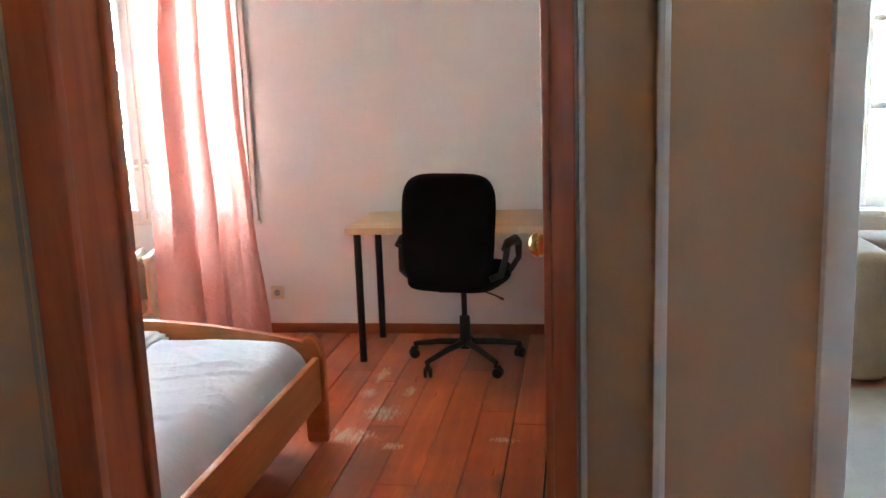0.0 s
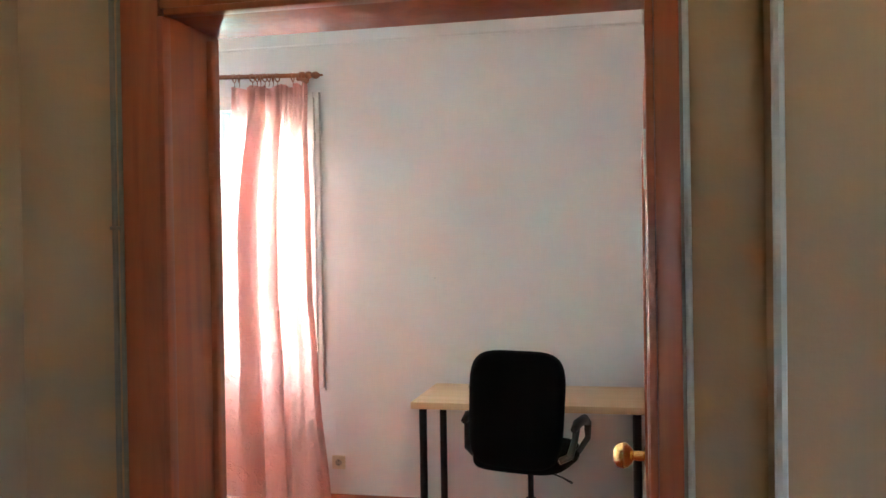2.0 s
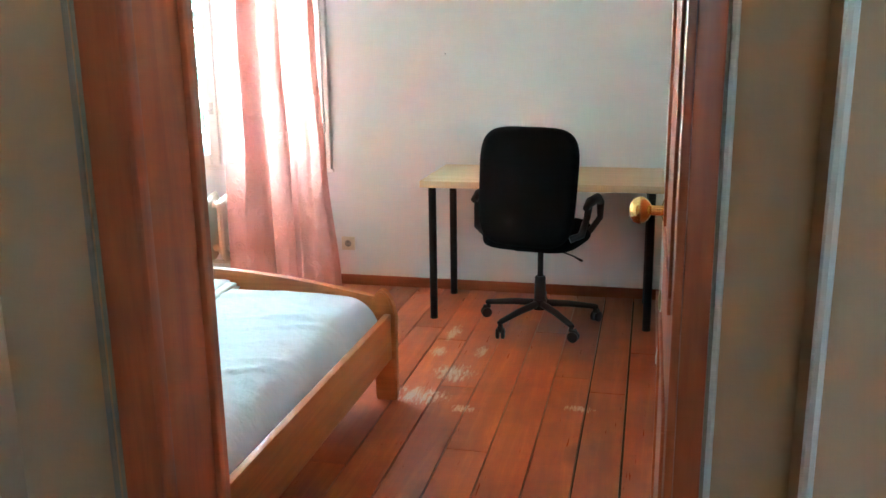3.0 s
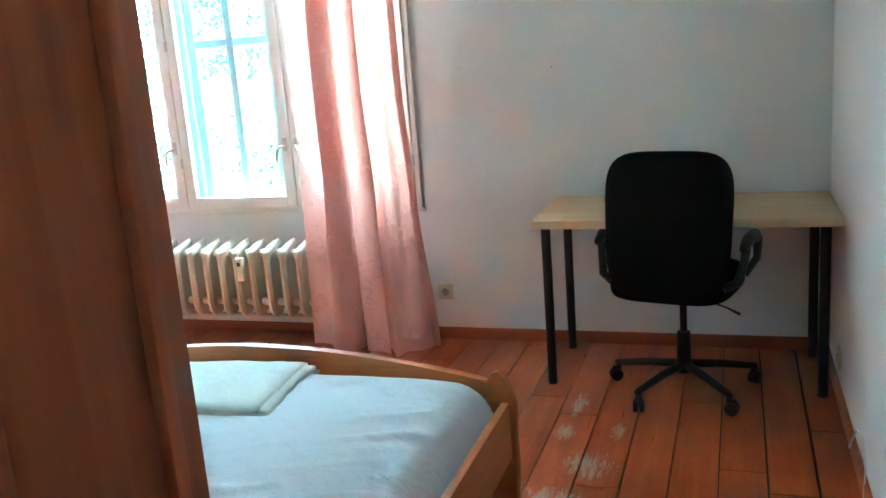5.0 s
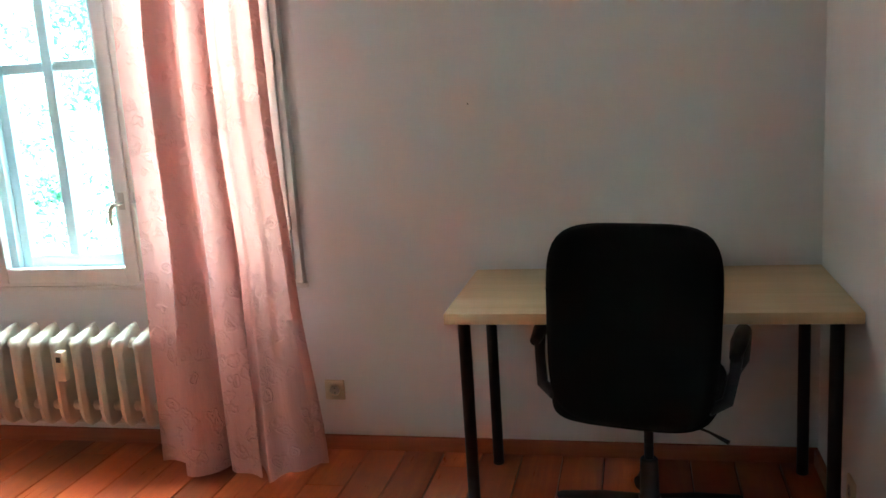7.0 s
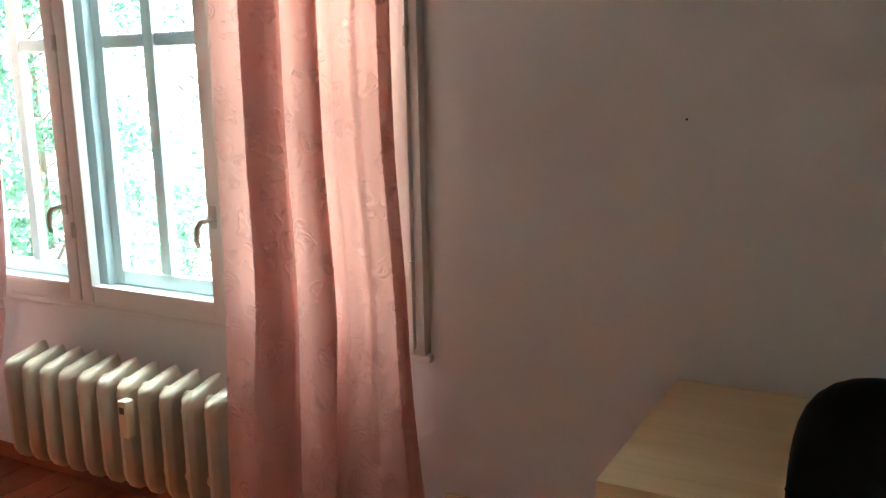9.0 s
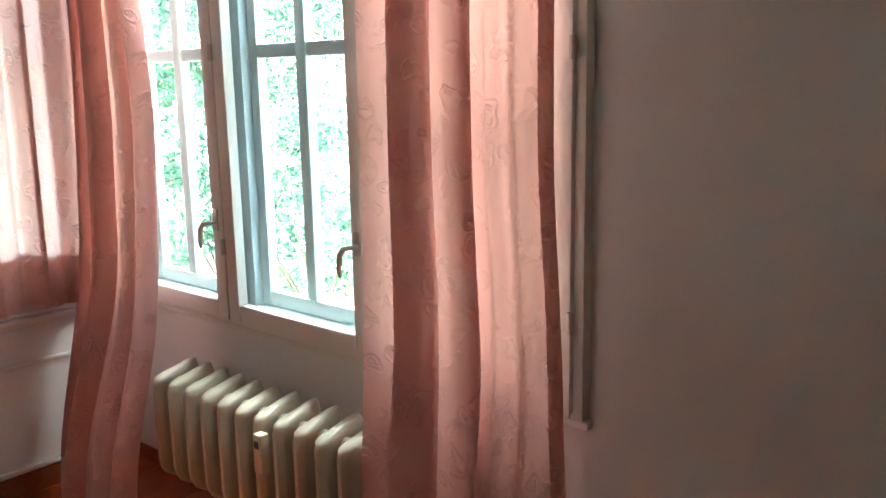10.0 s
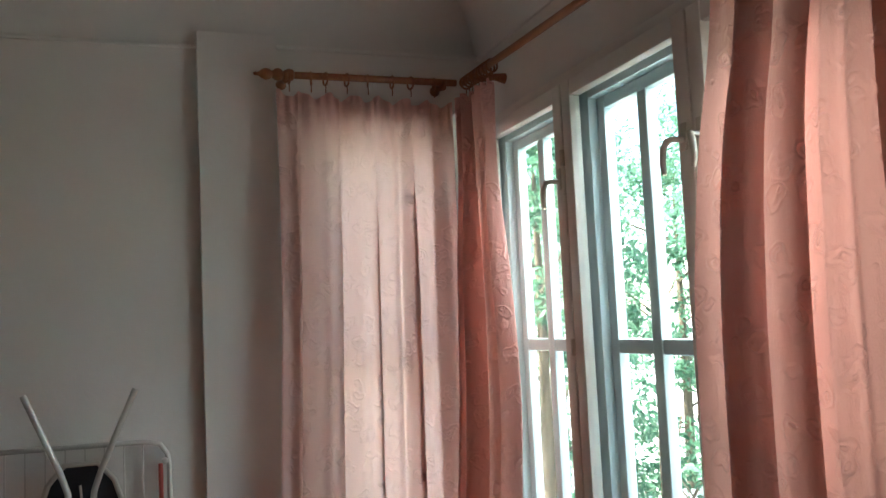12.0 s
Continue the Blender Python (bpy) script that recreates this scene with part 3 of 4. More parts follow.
        out = part("outer_sash", bm, OUTER, w, "white outer sash, tinted bluish for sky light")
        mid = (a + b) / 2
        bm = bmesh.new()
        bx(bm, (mid - 0.024, O0 - 0.004, za + 0.086), (mid + 0.024, O1 - 0.002, zb - 0.116), 0.006)
        part("glazing_bar", bm, OUTER, out)
        for zz in outer:
            bm = bmesh.new()
            bx(bm, (a + 0.127, O0 - 0.002, zz - 0.022), (mid - 0.025, O1 - 0.002, zz + 0.022), 0.006)
            bx(bm, (mid + 0.025, O0 - 0.002, zz - 0.022), (b - 0.127, O1 - 0.002, zz + 0.022), 0.006)
            part("glazing_bar", bm, OUTER, out)
        zs = [za + 0.083, *outer, zb - 0.113]
        for lo, hi in zip(zs, zs[1:]):
            for p, q in ((a + 0.122, mid), (mid, b - 0.122)):
                bm = bmesh.new()
                bx(bm, (p, O0 + 0.02, lo), (q, O0 + 0.023, hi), 0)
                part("pane", bm, GLASS, out).visible_shadow = False
    return w


north_put = lambda u, d, z: (u, YN + d, z)
west_put = lambda u, d, z: (XB - d, u, z)
NC = [-4.02, -3.365, -2.685, -2.008]
window("window_1", north_put, WX0, WX1, WZ0, WZ1, NC, "wide white wooden box window with three sashes",
       {1: [(NC[1], 0.97), (NC[1], 1.60), (NC[1], 2.2)], 2: [(NC[3], 0.944), (NC[3], 1.568), (NC[3], 2.207)]},
       {0: [(NC[1] - 0.035, 1.05), (NC[1] - 0.035, 2.13)], 1: [(NC[2] - 0.033, 1.045), (NC[2] - 0.033, 2.12)], 2: [(NC[2] + 0.036, 1.045), (NC[2] + 0.036, 2.12)]}, [1.60])
window("window_2", west_put, VY0, VY1, VZ0, VZ1, [VY0 + 0.02, VY1 - 0.02], "narrow white wooden window behind a pink curtain", {}, {}, [1.60])
bm = bmesh.new()
add_box(bm, (XB, VY0 - 0.06, 0.655), (XB + 0.045, YN - 0.08, 0.676), 0.006)
add_box(bm, (XB, VY0 - 0.05, 0.632), (XB + 0.022, YN - 0.08, 0.654), 0.006)
tagged(part("sill_board", bm, JOINERY), "white moulded wooden sill board", "sill", kind="structure")
bm = bmesh.new()
add_box(bm, (XB, 4.79, 0.488), (XB + 0.014, YN - 0.08, 0.506), 0.005)
tagged(part("panel_moulding", bm, JOINERY), "thin white moulding across the panelled breast", "moulding", kind="structure")

w3 = thing("window_3", ((LX0 + LX1) / 2, YN, 0.72), "white window of the next room", "window", kind="structure")
bm = bmesh.new()
for a, b in (((LX0, 0.72), (LX0 + 0.05, 2.3)), ((LX1 - 0.05, 0.72), (LX1, 2.3)), ((LX0 + 0.05, 0.72), (LX1 - 0.05, 0.78)), ((LX0 + 0.05, 2.24), (LX1 - 0.05, 2.3)),
             ((LX0 + 0.05, 1.25), (LX1 - 0.05, 1.285)), ((LX0 + 0.05, 1.71), (LX1 - 0.05, 1.745)), ((2.0, 0.78), (2.05, 2.24)), ((2.6, 0.78), (2.65, 2.24))):
    add_box(bm, (a[0], YN + 0.05, a[1]), (b[0], YN + 0.10, b[1]), 0.004)
part("window_frame", bm, JOINERY, w3)
box("pane", (LX0 + 0.04, YN + 0.07, 0.77), (LX1 - 0.04, YN + 0.074, 2.25), GLASS, w3).visible_shadow = False
box("window_sill", (LX0 - 0.05, YN - 0.06, 0.68), (LX1 + 0.05, YN - 0.001, 0.715), JOINERY, w3, 0.005)


# ---- curtain rods ----
def rod(name, a, b, finial_at_b, label):
    a, b = Vector(a), Vector(b)
    r = thing(name, (a + b) / 2, label, "curtain rod", "curtain rods")
    part("pole", add_tube(bmesh.new(), [a, a.lerp(b, 0.5), b], 0.0135, 14), RODWOOD, r)
    d = (b - a).normalized()
    m = Matrix.Translation(b) @ d.to_track_quat("Z", "Y").to_matrix().to_4x4()
    if finial_at_b:
        bm = add_lathe(bmesh.new(), [(0.014, -0.10), (0.021, -0.095), (0.023, -0.08), (0.018, -0.066), (0.013, -0.06), (0.021, -0.052), (0.024, -0.04), (0.020, -0.028), (0.012, -0.02), (0.019, -0.010), (0.022, 0.004), (0.017, 0.018), (0.009, 0.028), (0.006, 0.035), (0.008, 0.042), (0.003, 0.048)], m, 18)
        part("finial", bm, RODWOOD, r, "turned wooden finial")
    return r, a, b, d


def bracket(parent, at, wall):
    bm = bmesh.new()
    at, wall = Vector(at), Vector(wall)
    add_tube(bm, [wall, wall.lerp(at, 0.35), at + (at - wall).normalized() * 0.008 - Vector((0, 0, 0.022))], [0.021, 0.013, 0.012], 12)
    n = (at - wall).normalized()
    side = n.cross(Vector((0, 0, 1)))
    add_tube(bm, [at + n * 0.020 * math.cos(q) + Vector((0, 0, 0.020 * math.sin(q))) for q in [math.pi * (1 + k / 8) for k in range(9)]], 0.009, 8)
    part("bracket", bm, RODWOOD, parent)


ZR = lambda x: 2.560 + (x + 1.926) * (2.63 - 2.560) / (-4.04 + 1.926)
rod_n, *_ = rod("curtain_rod", (-4.04, 5.478, ZR(-4.04)), (-1.97, 5.478, ZR(-1.97)), True, "long turned wooden curtain rod over the wide window")
bracket(rod_n, (-2.075, 5.478, ZR(-2.075)), (-2.075, YN, ZR(-2.075) - 0.01))
bracket(rod_n, (-3.90, 5.478, ZR(-3.90)), (-3.90, YN, ZR(-3.90) - 0.01))
rod_w, *_ = rod("curtain_rod", (-4.05, 5.455, 2.632), (-4.05, 4.718, 2.632), True, "short turned wooden curtain rod on the side wall")
bracket(rod_w, (-4.05, 4.785, 2.632), (XB, 4.785, 2.622))
bracket(rod_w, (-4.05, 5.40, 2.632), (XB, 5.40, 2.622))


# ---- curtains ----
def smooth01(x, a, b):
    t = min(1.0, max(0.0, (x - a) / (b - a)))
    return t * t * (3 - 2 * t)


def ring(bm, at, along):
    along = Vector(along).normalized()
    side = along.cross(Vector((0, 0, 1)))
    add_tube(bm, [Vector(at) + side * 0.0235 * math.cos(q) + Vector((0, 0, 0.0235 * math.sin(q) - 0.009)) for q in [k * math.tau / 16 for k in range(16)]], 0.0038, 6, True)
    p = Vector(at) + Vector((0, 0, -0.033))
    add_tube(bm, [p, p + Vector((0.004, 0, -0.012)), p + Vector((0, 0, -0.03))], 0.0022, 6)


def overlaps(u, folds):
    """How far the cloth doubles back along its width, and how far it stands out there."""
    back = sum(d * smooth01(u, a, b) * (1 - smooth01(u, b, c)) for a, b, c, d in folds)
    out = sum(0.32 * d * math.exp(-((u - (a + b) / 2) / (0.8 * (b - a))) ** 2) for a, b, c, d in folds)
    return back, out


LEFT_FOLDS = ((0.14, 0.18, 0.30, 0.045), (0.45, 0.53, 0.70, 0.09), (0.76, 0.80, 0.88, 0.04))
WEST_FOLDS = ((0.10, 0.14, 0.22, 0.035), (0.33, 0.36, 0.44, 0.030), (0.52, 0.55, 0.62, 0.026), (0.74, 0.77, 0.86, 0.035))


def pleat(p):
    return math.sin(p) + 0.38 * math.sin(2 * p + 0.7) + 0.12 * math.sin(3 * p + 2.0)


# plan of the cloth's folds: share of the width, distance out into the room
RIGHT_PLAN = ((0.0, 0.015), (0.06, 0.004), (0.14, 0.0), (0.25, -0.002), (0.36, 0.002), (0.42, 0.010), (0.36, 0.020), (0.27, 0.024), (0.225, 0.032), (0.23, 0.046), (0.28, 0.056), (0.34, 0.058), (0.40, 0.050), (0.43, 0.030),
              (0.438, 0.006), (0.447, 0.004), (0.457, 0.024), (0.485, 0.044), (0.53, 0.053), (0.60, 0.051), (0.655, 0.042), (0.675, 0.030), (0.65, 0.020), (0.60, 0.014), (0.57, 0.008), (0.57, 0.0), (0.60, -0.006), (0.65, -0.006), (0.70, 0.002), (0.725, 0.020),
              (0.745, 0.028), (0.765, 0.020), (0.785, 0.002), (0.81, 0.002), (0.84, 0.020), (0.87, 0.034), (0.90, 0.028), (0.925, 0.008), (0.955, 0.0), (0.985, 0.004), (1.0, 0.014), (0.98, 0.024), (0.95, 0.026))


def along(plan, u):
    """A smooth line through the points of a plan, u running from 0 to 1."""
    k = u * (len(plan) - 1)
    i = min(int(k), len(plan) - 2)
    t = k - i
    p = [plan[min(max(i + d, 0), len(plan) - 1)] for d in (-1, 0, 1, 2)]
    return [0.5 * (2 * b + (c - a) * t + (2 * a - 5 * b + 4 * c - d) * t * t + (3 * b - a - 3 * c + d) * t ** 3) for a, b, c, d in zip(*p)]


def right_curtain(u, v):
    f, out = along(RIGHT_PLAN, u)
    gather = 1 - smooth01(v, 0.0, 0.13)
    low = smooth01(v, 0.55, 1.0)
    x0 = -2.52 - 0.08 * smooth01(v, 0.06, 0.36) + 0.012 * smooth01(v, 0.7, 1.0)
    x1 = -2.035 + 0.02 * smooth01(v, 0, 0.3) + 0.035 * smooth01(v, 0.45, 0.75) + 0.075 * smooth01(v, 0.7, 1.0)
    # the folds lean a little and fall apart in two lobes at the floor
    f += 0.014 * math.sin(3.2 * v + 5 * f) * (1 - gather) + 0.05 * smooth01(v, 0.15, 1.0) * math.sin(math.pi * min(1, max(0, f))) * (1 - 0.4 * v)
    x = x0 + (x1 - x0) * f
    y = 5.517 - out * (0.45 + 0.55 * smooth01(v, 0, 0.25)) * (1 + 0.25 * low)
    y -= 0.04 * smooth01(v, 0.0, 0.2) * (1 - 0.7 * smooth01(f, 0.7, 1.0)) + 0.012 * smooth01(v, 0.1, 0.5)
    lobes = math.exp(-((f - 0.30) / 0.24) ** 2) * 0.62 + math.exp(-((f - 0.78) / 0.13) ** 2)
    y -= 0.035 * low + 0.15 * smooth01(v, 0.66, 1.0) * lobes
    y += gather * 0.012 * math.sin(math.tau * u * 17)
    wave = noise.noise(Vector((u * 14, v * 7, 3.0)))
    y += 0.006 * wave * (0.3 + low)
    x += 0.004 * noise.noise(Vector((u * 9, v * 5, 8.0))) * v
    z = 2.515 * (1 - v) + 0.012 * v + 0.008 * smooth01(v, 0.96, 1.0) * math.sin(26 * u)
    return x, min(y, 5.535), z + gather * 0.012 * math.cos(math.tau * u * 6) * (1 - v)


def left_curtain(u, v):
    x0 = -4.035 + 0.02 * v
    x1 = -3.70 + 0.17 * smooth01(v, 0.08, 0.5) - 0.06 * smooth01(v, 0.72, 1.0)
    gather = 1 - smooth01(v, 0.0, 0.16)
    wide = 0.4 + 0.6 * smooth01(v, 0, 0.3)
    back, stand = overlaps(u, LEFT_FOLDS)
    x = x0 + (x1 - x0) * u - wide * back
    y = 5.455 - 0.09 * smooth01(v, 0.1, 1.0) - wide * stand
    p = math.tau * (4.4 * u + 0.2 * math.sin(math.tau * u) + 0.08 * math.sin(2.5 * v))
    y += wide * (0.036 * pleat(p) + 0.02 * math.sin(math.tau * (u * 1.3 + 0.35)))
    x += wide * 0.026 * math.cos(p + 0.4)
    y += gather * 0.012 * math.sin(math.tau * u * 13) + 0.004 * math.sin(math.tau * (u * 8 + 0.7 * v))
    y -= 0.17 * smooth01(v, 0.62, 1.0) * (0.35 + 0.65 * (1 - abs(u - 0.45) * 1.6))
    x += 0.012 * math.sin(4.0 * v + 8 * u) * v - 0.03 * smooth01(v, 0.7, 1.0) * u
    return x, y, 2.545 * (1 - v) + 0.012 * v + gather * 0.012 * math.cos(math.tau * u * 6) * (1 - v)


def west_fold(u, v, lift=0.0):
    y = 4.75 + 0.685 * u
    y -= 0.035 * smooth01(v, 0.2, 1.0) * (1 - u)
    gather = 1 - smooth01(v, 0.0, 0.10)
    wide = 0.3 + 0.7 * smooth01(v, 0.0, 0.4)
    x = -4.048 + wide * (0.028 * pleat(math.tau * (4.4 * u + 0.2 * math.sin(7 * u) + 0.12 * v)) + 0.008 * math.sin(math.tau * (u * 9.4 + 0.3)))
    x += 0.035 * math.exp(-((u - 0.10) / 0.05) ** 2) * wide + gather * 0.010 * math.sin(math.tau * u * 18)
    back, stand = overlaps(u, WEST_FOLDS)
    y -= wide * back
    x += wide * stand
    z = 2.562 - 0.02 * u + (0.735 - 2.562) * v + 0.010 * math.sin(math.tau * u * 3.3) * v
    z += gather * 0.014 * math.cos(math.tau * u * 7)
    return x + lift, y, z


c1 = thing("curtain", (-2.3, 5.45, 0), "long pink patterned curtain with deep folds, touching the floor", "curtain", "pink curtains")
part("cloth", add_sheet(bmesh.new(), right_curtain, 300, 96), CURTAIN, c1, smooth=80)
for k, f in enumerate((0.0, 0.07, 0.26, 0.33, 0.38, 0.44, 0.5, 0.56, 0.62, 0.84, 0.97)):
    xx = -2.485 + 0.445 * f
    bmr = bmesh.new()
    ring(bmr, (xx, 5.478, ZR(xx)), (1, 0.3 * math.sin(k * 2.1), 0))
    part("ring", bmr, RODWOOD, c1)
c2 = thing("curtain", (-3.8, 5.42, 0), "long pink patterned curtain gathered in the corner", "curtain", "pink curtains")
part("cloth", add_sheet(bmesh.new(), left_curtain, 180, 90), CURTAIN, c2, smooth=80)
for k in range(9):
    xx = -4.0 + 0.033 * k
    bmr = bmesh.new()
    ring(bmr, (xx, 5.478, ZR(xx)), (1, 0.2 * math.sin(k * 1.7), 0))
    part("ring", bmr, RODWOOD, c2)
c3 = thing("curtain", (-4.05, 5.08, 0.74), "short pale pink curtain with a deep hem, over a window", "curtain", "pink curtains")
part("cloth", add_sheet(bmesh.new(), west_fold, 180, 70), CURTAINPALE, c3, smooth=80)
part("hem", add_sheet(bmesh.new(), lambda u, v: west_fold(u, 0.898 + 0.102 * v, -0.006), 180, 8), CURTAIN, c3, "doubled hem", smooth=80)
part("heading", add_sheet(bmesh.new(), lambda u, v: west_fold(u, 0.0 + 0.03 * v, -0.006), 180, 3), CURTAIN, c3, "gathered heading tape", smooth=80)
for k, f in enumerate((0.05, 0.17, 0.25, 0.37, 0.49, 0.63, 0.74, 0.88)):
    bmr = bmesh.new()
    ring(bmr, (-4.05, 4.765 + 0.68 * f, 2.632), (0.25 * math.sin(k * 1.9), 1, 0))
    part("ring", bmr, RODWOOD, c3)

# ---- radiator ----
rad = thing("radiator", (-2.9, 5.47, 0.15), "cream painted ribbed cast-iron radiator under the window", "radiator")
RX0, PITCH, RN = -3.56, 0.0935, 11
for k in range(RN):
    x = RX0 + PITCH * k
    bm = bmesh.new()
    rings = []
    for z, half, ridge, front, rear, rise in ((0.148, 0.004, 0.002, 5.415, 5.47, 0.0), (0.170, 0.013, 0.004, 5.382, 5.50, 0.0), (0.195, 0.014, 0.006, 5.368, 5.525, 0.0), (0.225, 0.0160, 0.007, 5.362, 5.538, 0.0),
                                              (0.36, 0.0160, 0.007, 5.362, 5.538, 0.0), (0.46, 0.0160, 0.007, 5.362, 5.538, 0.0), (0.49, 0.021, 0.009, 5.363, 5.538, 0.02), (0.508, 0.027, 0.008, 5.368, 5.537, 0.12), (0.520, 0.018, 0.005, 5.380, 5.530, 0.22), (0.526, 0.004, 0.003, 5.400, 5.520, 0.26)):
        web = half * (0.42 if 0.2 < z < 0.47 else 1.0)
        plan = ((-ridge, front), (ridge, front), (half, front + 0.016), (half, front + 0.030), (web, front + 0.046), (web, rear - 0.022), (ridge, rear), (-ridge, rear), (-web, rear - 0.022), (-web, front + 0.046), (-half, front + 0.030), (-half, front + 0.016))
        rings.append([bm.verts.new((x + px, py, z + rise * (py - front))) for px, py in plan])
    for r0, r1 in zip(rings, rings[1:]):
        for i in range(12):
            bm.faces.new((r0[i], r0[(i + 1) % 12], r1[(i + 1) % 12], r1[i]))
    bm.faces.new(rings[0][::-1])
    bm.faces.new(rings[-1])
    bmesh.ops.bevel(bm, geom=[e for e in bm.edges if e.calc_face_angle(0) > 0.5], offset=0.003, segments=1, affect="EDGES")
    part("section", bm, RADIATOR, rad, smooth=55)
for z in (0.222, 0.492):
    part("header", add_tube(bmesh.new(), [(RX0 - 0.04, 5.45, z), (RX0 + PITCH * (RN - 1) + 0.04, 5.45, z)], 0.021, 12), RADIATOR, rad)
for x in (RX0 + 1.5 * PITCH, RX0 + 6.5 * PITCH, RX0 + 9.5 * PITCH):
    part("bracket", add_tube(bmesh.new(), [(x, 5.43, 0.205), (x, 5.50, 0.205), (x, YN + 0.01, 0.205)], 0.010, 8), RADIATOR, rad)
part("pipe", add_tube(bmesh.new(), [(RX0 - 0.02, 5.568, 0.105), (RX0 + 1.6, 5.568, 0.105)], 0.011, 10), RADIATOR, rad)
MX = RX0 + PITCH * 6 + 0.046
meter = part("heat_meter", add_box(bmesh.new(), (MX - 0.019, 5.333, 0.365), (MX + 0.019, 5.366, 0.487), 0.004), PLASTICWHITE, rad, "white heat meter with a dark display")
part("display", add_box(bmesh.new(), (MX - 0.011, 5.3315, 0.445), (MX + 0.009, 5.334, 0.467)), DARKHOLE, meter)

# ---- sockets ----
def socket(base, nrm, label):
    n = Vector(nrm)
    m = Matrix.Translation(base) @ n.to_track_quat("Z", "Y").to_matrix().to_4x4()
    s = thing("wall_socket", base, label, "socket", "wall sockets")
    bm = add_box(bmesh.new(), (-0.041, -0.041, 0.0), (0.041, 0.041, 0.011), 0.004)
    bmesh.ops.transform(bm, matrix=m, verts=bm.verts)
    part("plate", bm, PLASTICWHITE, s)
    part("well", add_lathe(bmesh.new(), [(0.027, 0.011), (0.026, 0.0125), (0.0225, 0.0125), (0.021, 0.0115)], m, 24), PLASTICWHITE, s)
    part("inset", add_lathe(bmesh.new(), [(0.0205, 0.0110), (0.0205, 0.0122)], m, 24), paint_shadow, s)
    for dx in (-0.0095, 0.0095):
        part("contact", add_lathe(bmesh.new(), [(0.0035, 0.012), (0.0035, 0.0128)], m @ Matrix.Translation((0, dx, 0)), 10), DARKHOLE, s)


paint_shadow = paint("socket_inset_shade", (0.35, 0.31, 0.24), 0.5)
socket((-1.905, YN, 0.249), (0, -1, 0), "cream square wall socket low on the wall")
socket((XE, 5.08, 0.15), (-1, 0, 0), "cream square wall socket near the desk")
tagged(part("loose_cable", add_tube(bmesh.new(), [(XE - 0.012, 4.62, 0.006), (XE - 0.02, 4.55, 0.012), (XE - 0.022, 4.48, 0.07), (XE - 0.016, 4.40, 0.15), (XE - 0.012, 4.30, 0.17), (XE - 0.012, 4.22, 0.10), (XE - 0.02, 4.18, 0.006)], 0.003, 6), CABLEWHITE), "thin white cable looping along the skirting", "cable")
tagged(part("wall_nail", add_lathe(bmesh.new(), [(0.002, -0.004), (0.002, 0.003), (0.003, 0.0035), (0.001, 0.004)], pose(-1.293, YN, 1.355, 90, 0, 0), 8), DARKHOLE), "small dark nail head in the wall", "nail")

# ---- desk ----
desk = thing("desk", (-0.69, 5.27, 0), "pale birch desk on black round legs in the corner", "desk")
part("tabletop", add_box(bmesh.new(), (-1.288, 4.965, 0.709), (-0.088, 5.565, 0.744), 0.0025), BIRCH, desk)
for x, y in ((-1.24, 5.035), (-0.145, 5.035), (-1.235, 5.50), (-0.15, 5.50)):
    leg = part("leg", add_tube(bmesh.new(), [(x, y, 0.012), (x, y, 0.703)], 0.020, 18), BLACKMETAL, desk)
    part("mounting_plate", add_lathe(bmesh.new(), [(0.045, 0.703), (0.045, 0.709)], pose(x, y, 0), 16), BLACKMETAL, leg)
    part("foot", add_lathe(bmesh.new(), [(0.018, 0.0), (0.021, 0.003), (0.021, 0.012)], pose(x, y, 0), 16), BLACKPLASTIC, leg)

# ---- office chair ----
CX, CY = -0.68, 5.035
chair = thing("office_chair", (CX, CY, 0), "black fabric swivel office chair with armrests at the desk", "chair")
bm = bmesh.new()
add_lathe(bm, [(0.034, 0.085), (0.036, 0.10), (0.034, 0.135), (0.028, 0.14)], pose(CX, CY, 0), 20)
part("hub", bm, BLACKMETAL, chair)
part("gas_cover", add_lathe(bmesh.new(), [(0.030, 0.138), (0.029, 0.20), (0.027, 0.255), (0.022, 0.26)], pose(CX, CY, 0), 20), BLACKPLASTIC, chair)
part("gas_spring", add_lathe(bmesh.new(), [(0.0145, 0.258), (0.0145, 0.43)], pose(CX, CY, 0), 16), BLACKMETAL, chair)
for ang in (20, 92, 164, 236, 308):
    q = radians(ang)
    dx, dy = math.cos(q), math.sin(q)
    P = lambda r, z: (CX + dx * r, CY + dy * r, z)
    arm = part("base_arm", add_tube(bmesh.new(), [P(0.025, 0.115), P(0.15, 0.105), P(0.29, 0.082), P(0.305, 0.078)], [0.019, 0.017, 0.014, 0.011], 10), BLACKMETAL, chair)
    t = radians(ang + 40)
    ex, ey = math.cos(t), math.sin(t)
    for s in (-1, 1):
        w = Vector(P(0.293, 0.027)) + Vector((-ey, ex, 0)) * 0.013 * s + Vector((ex, ey, 0)) * 0.012
        m = Matrix.Translation(w) @ Vector((-ey, ex, 0)).to_track_quat("Z", "Y").to_matrix().to_4x4()
        part("caster_wheel", add_lathe(bmesh.new(), [(0.019, -0.010), (0.026, -0.007), (0.027, 0.0), (0.026, 0.007), (0.019, 0.010)], m, 16), BLACKPLASTIC, arm)
    hood = Vector(P(0.293, 0.05))
    part("caster_hood", add_tube(bmesh.new(), [hood + Vector((ex, ey, 0)) * 0.030 + Vector((0, 0, -0.012)), hood + Vector((ex, ey, 0)) * 0.014 + Vector((0, 0, 0.006)), hood + Vector((0, 0, 0.008)), hood + Vector((0, 0, 0.03))], [0.010, 0.016, 0.014, 0.009], 10), BLACKPLASTIC, arm)
yaw = radians(-14)
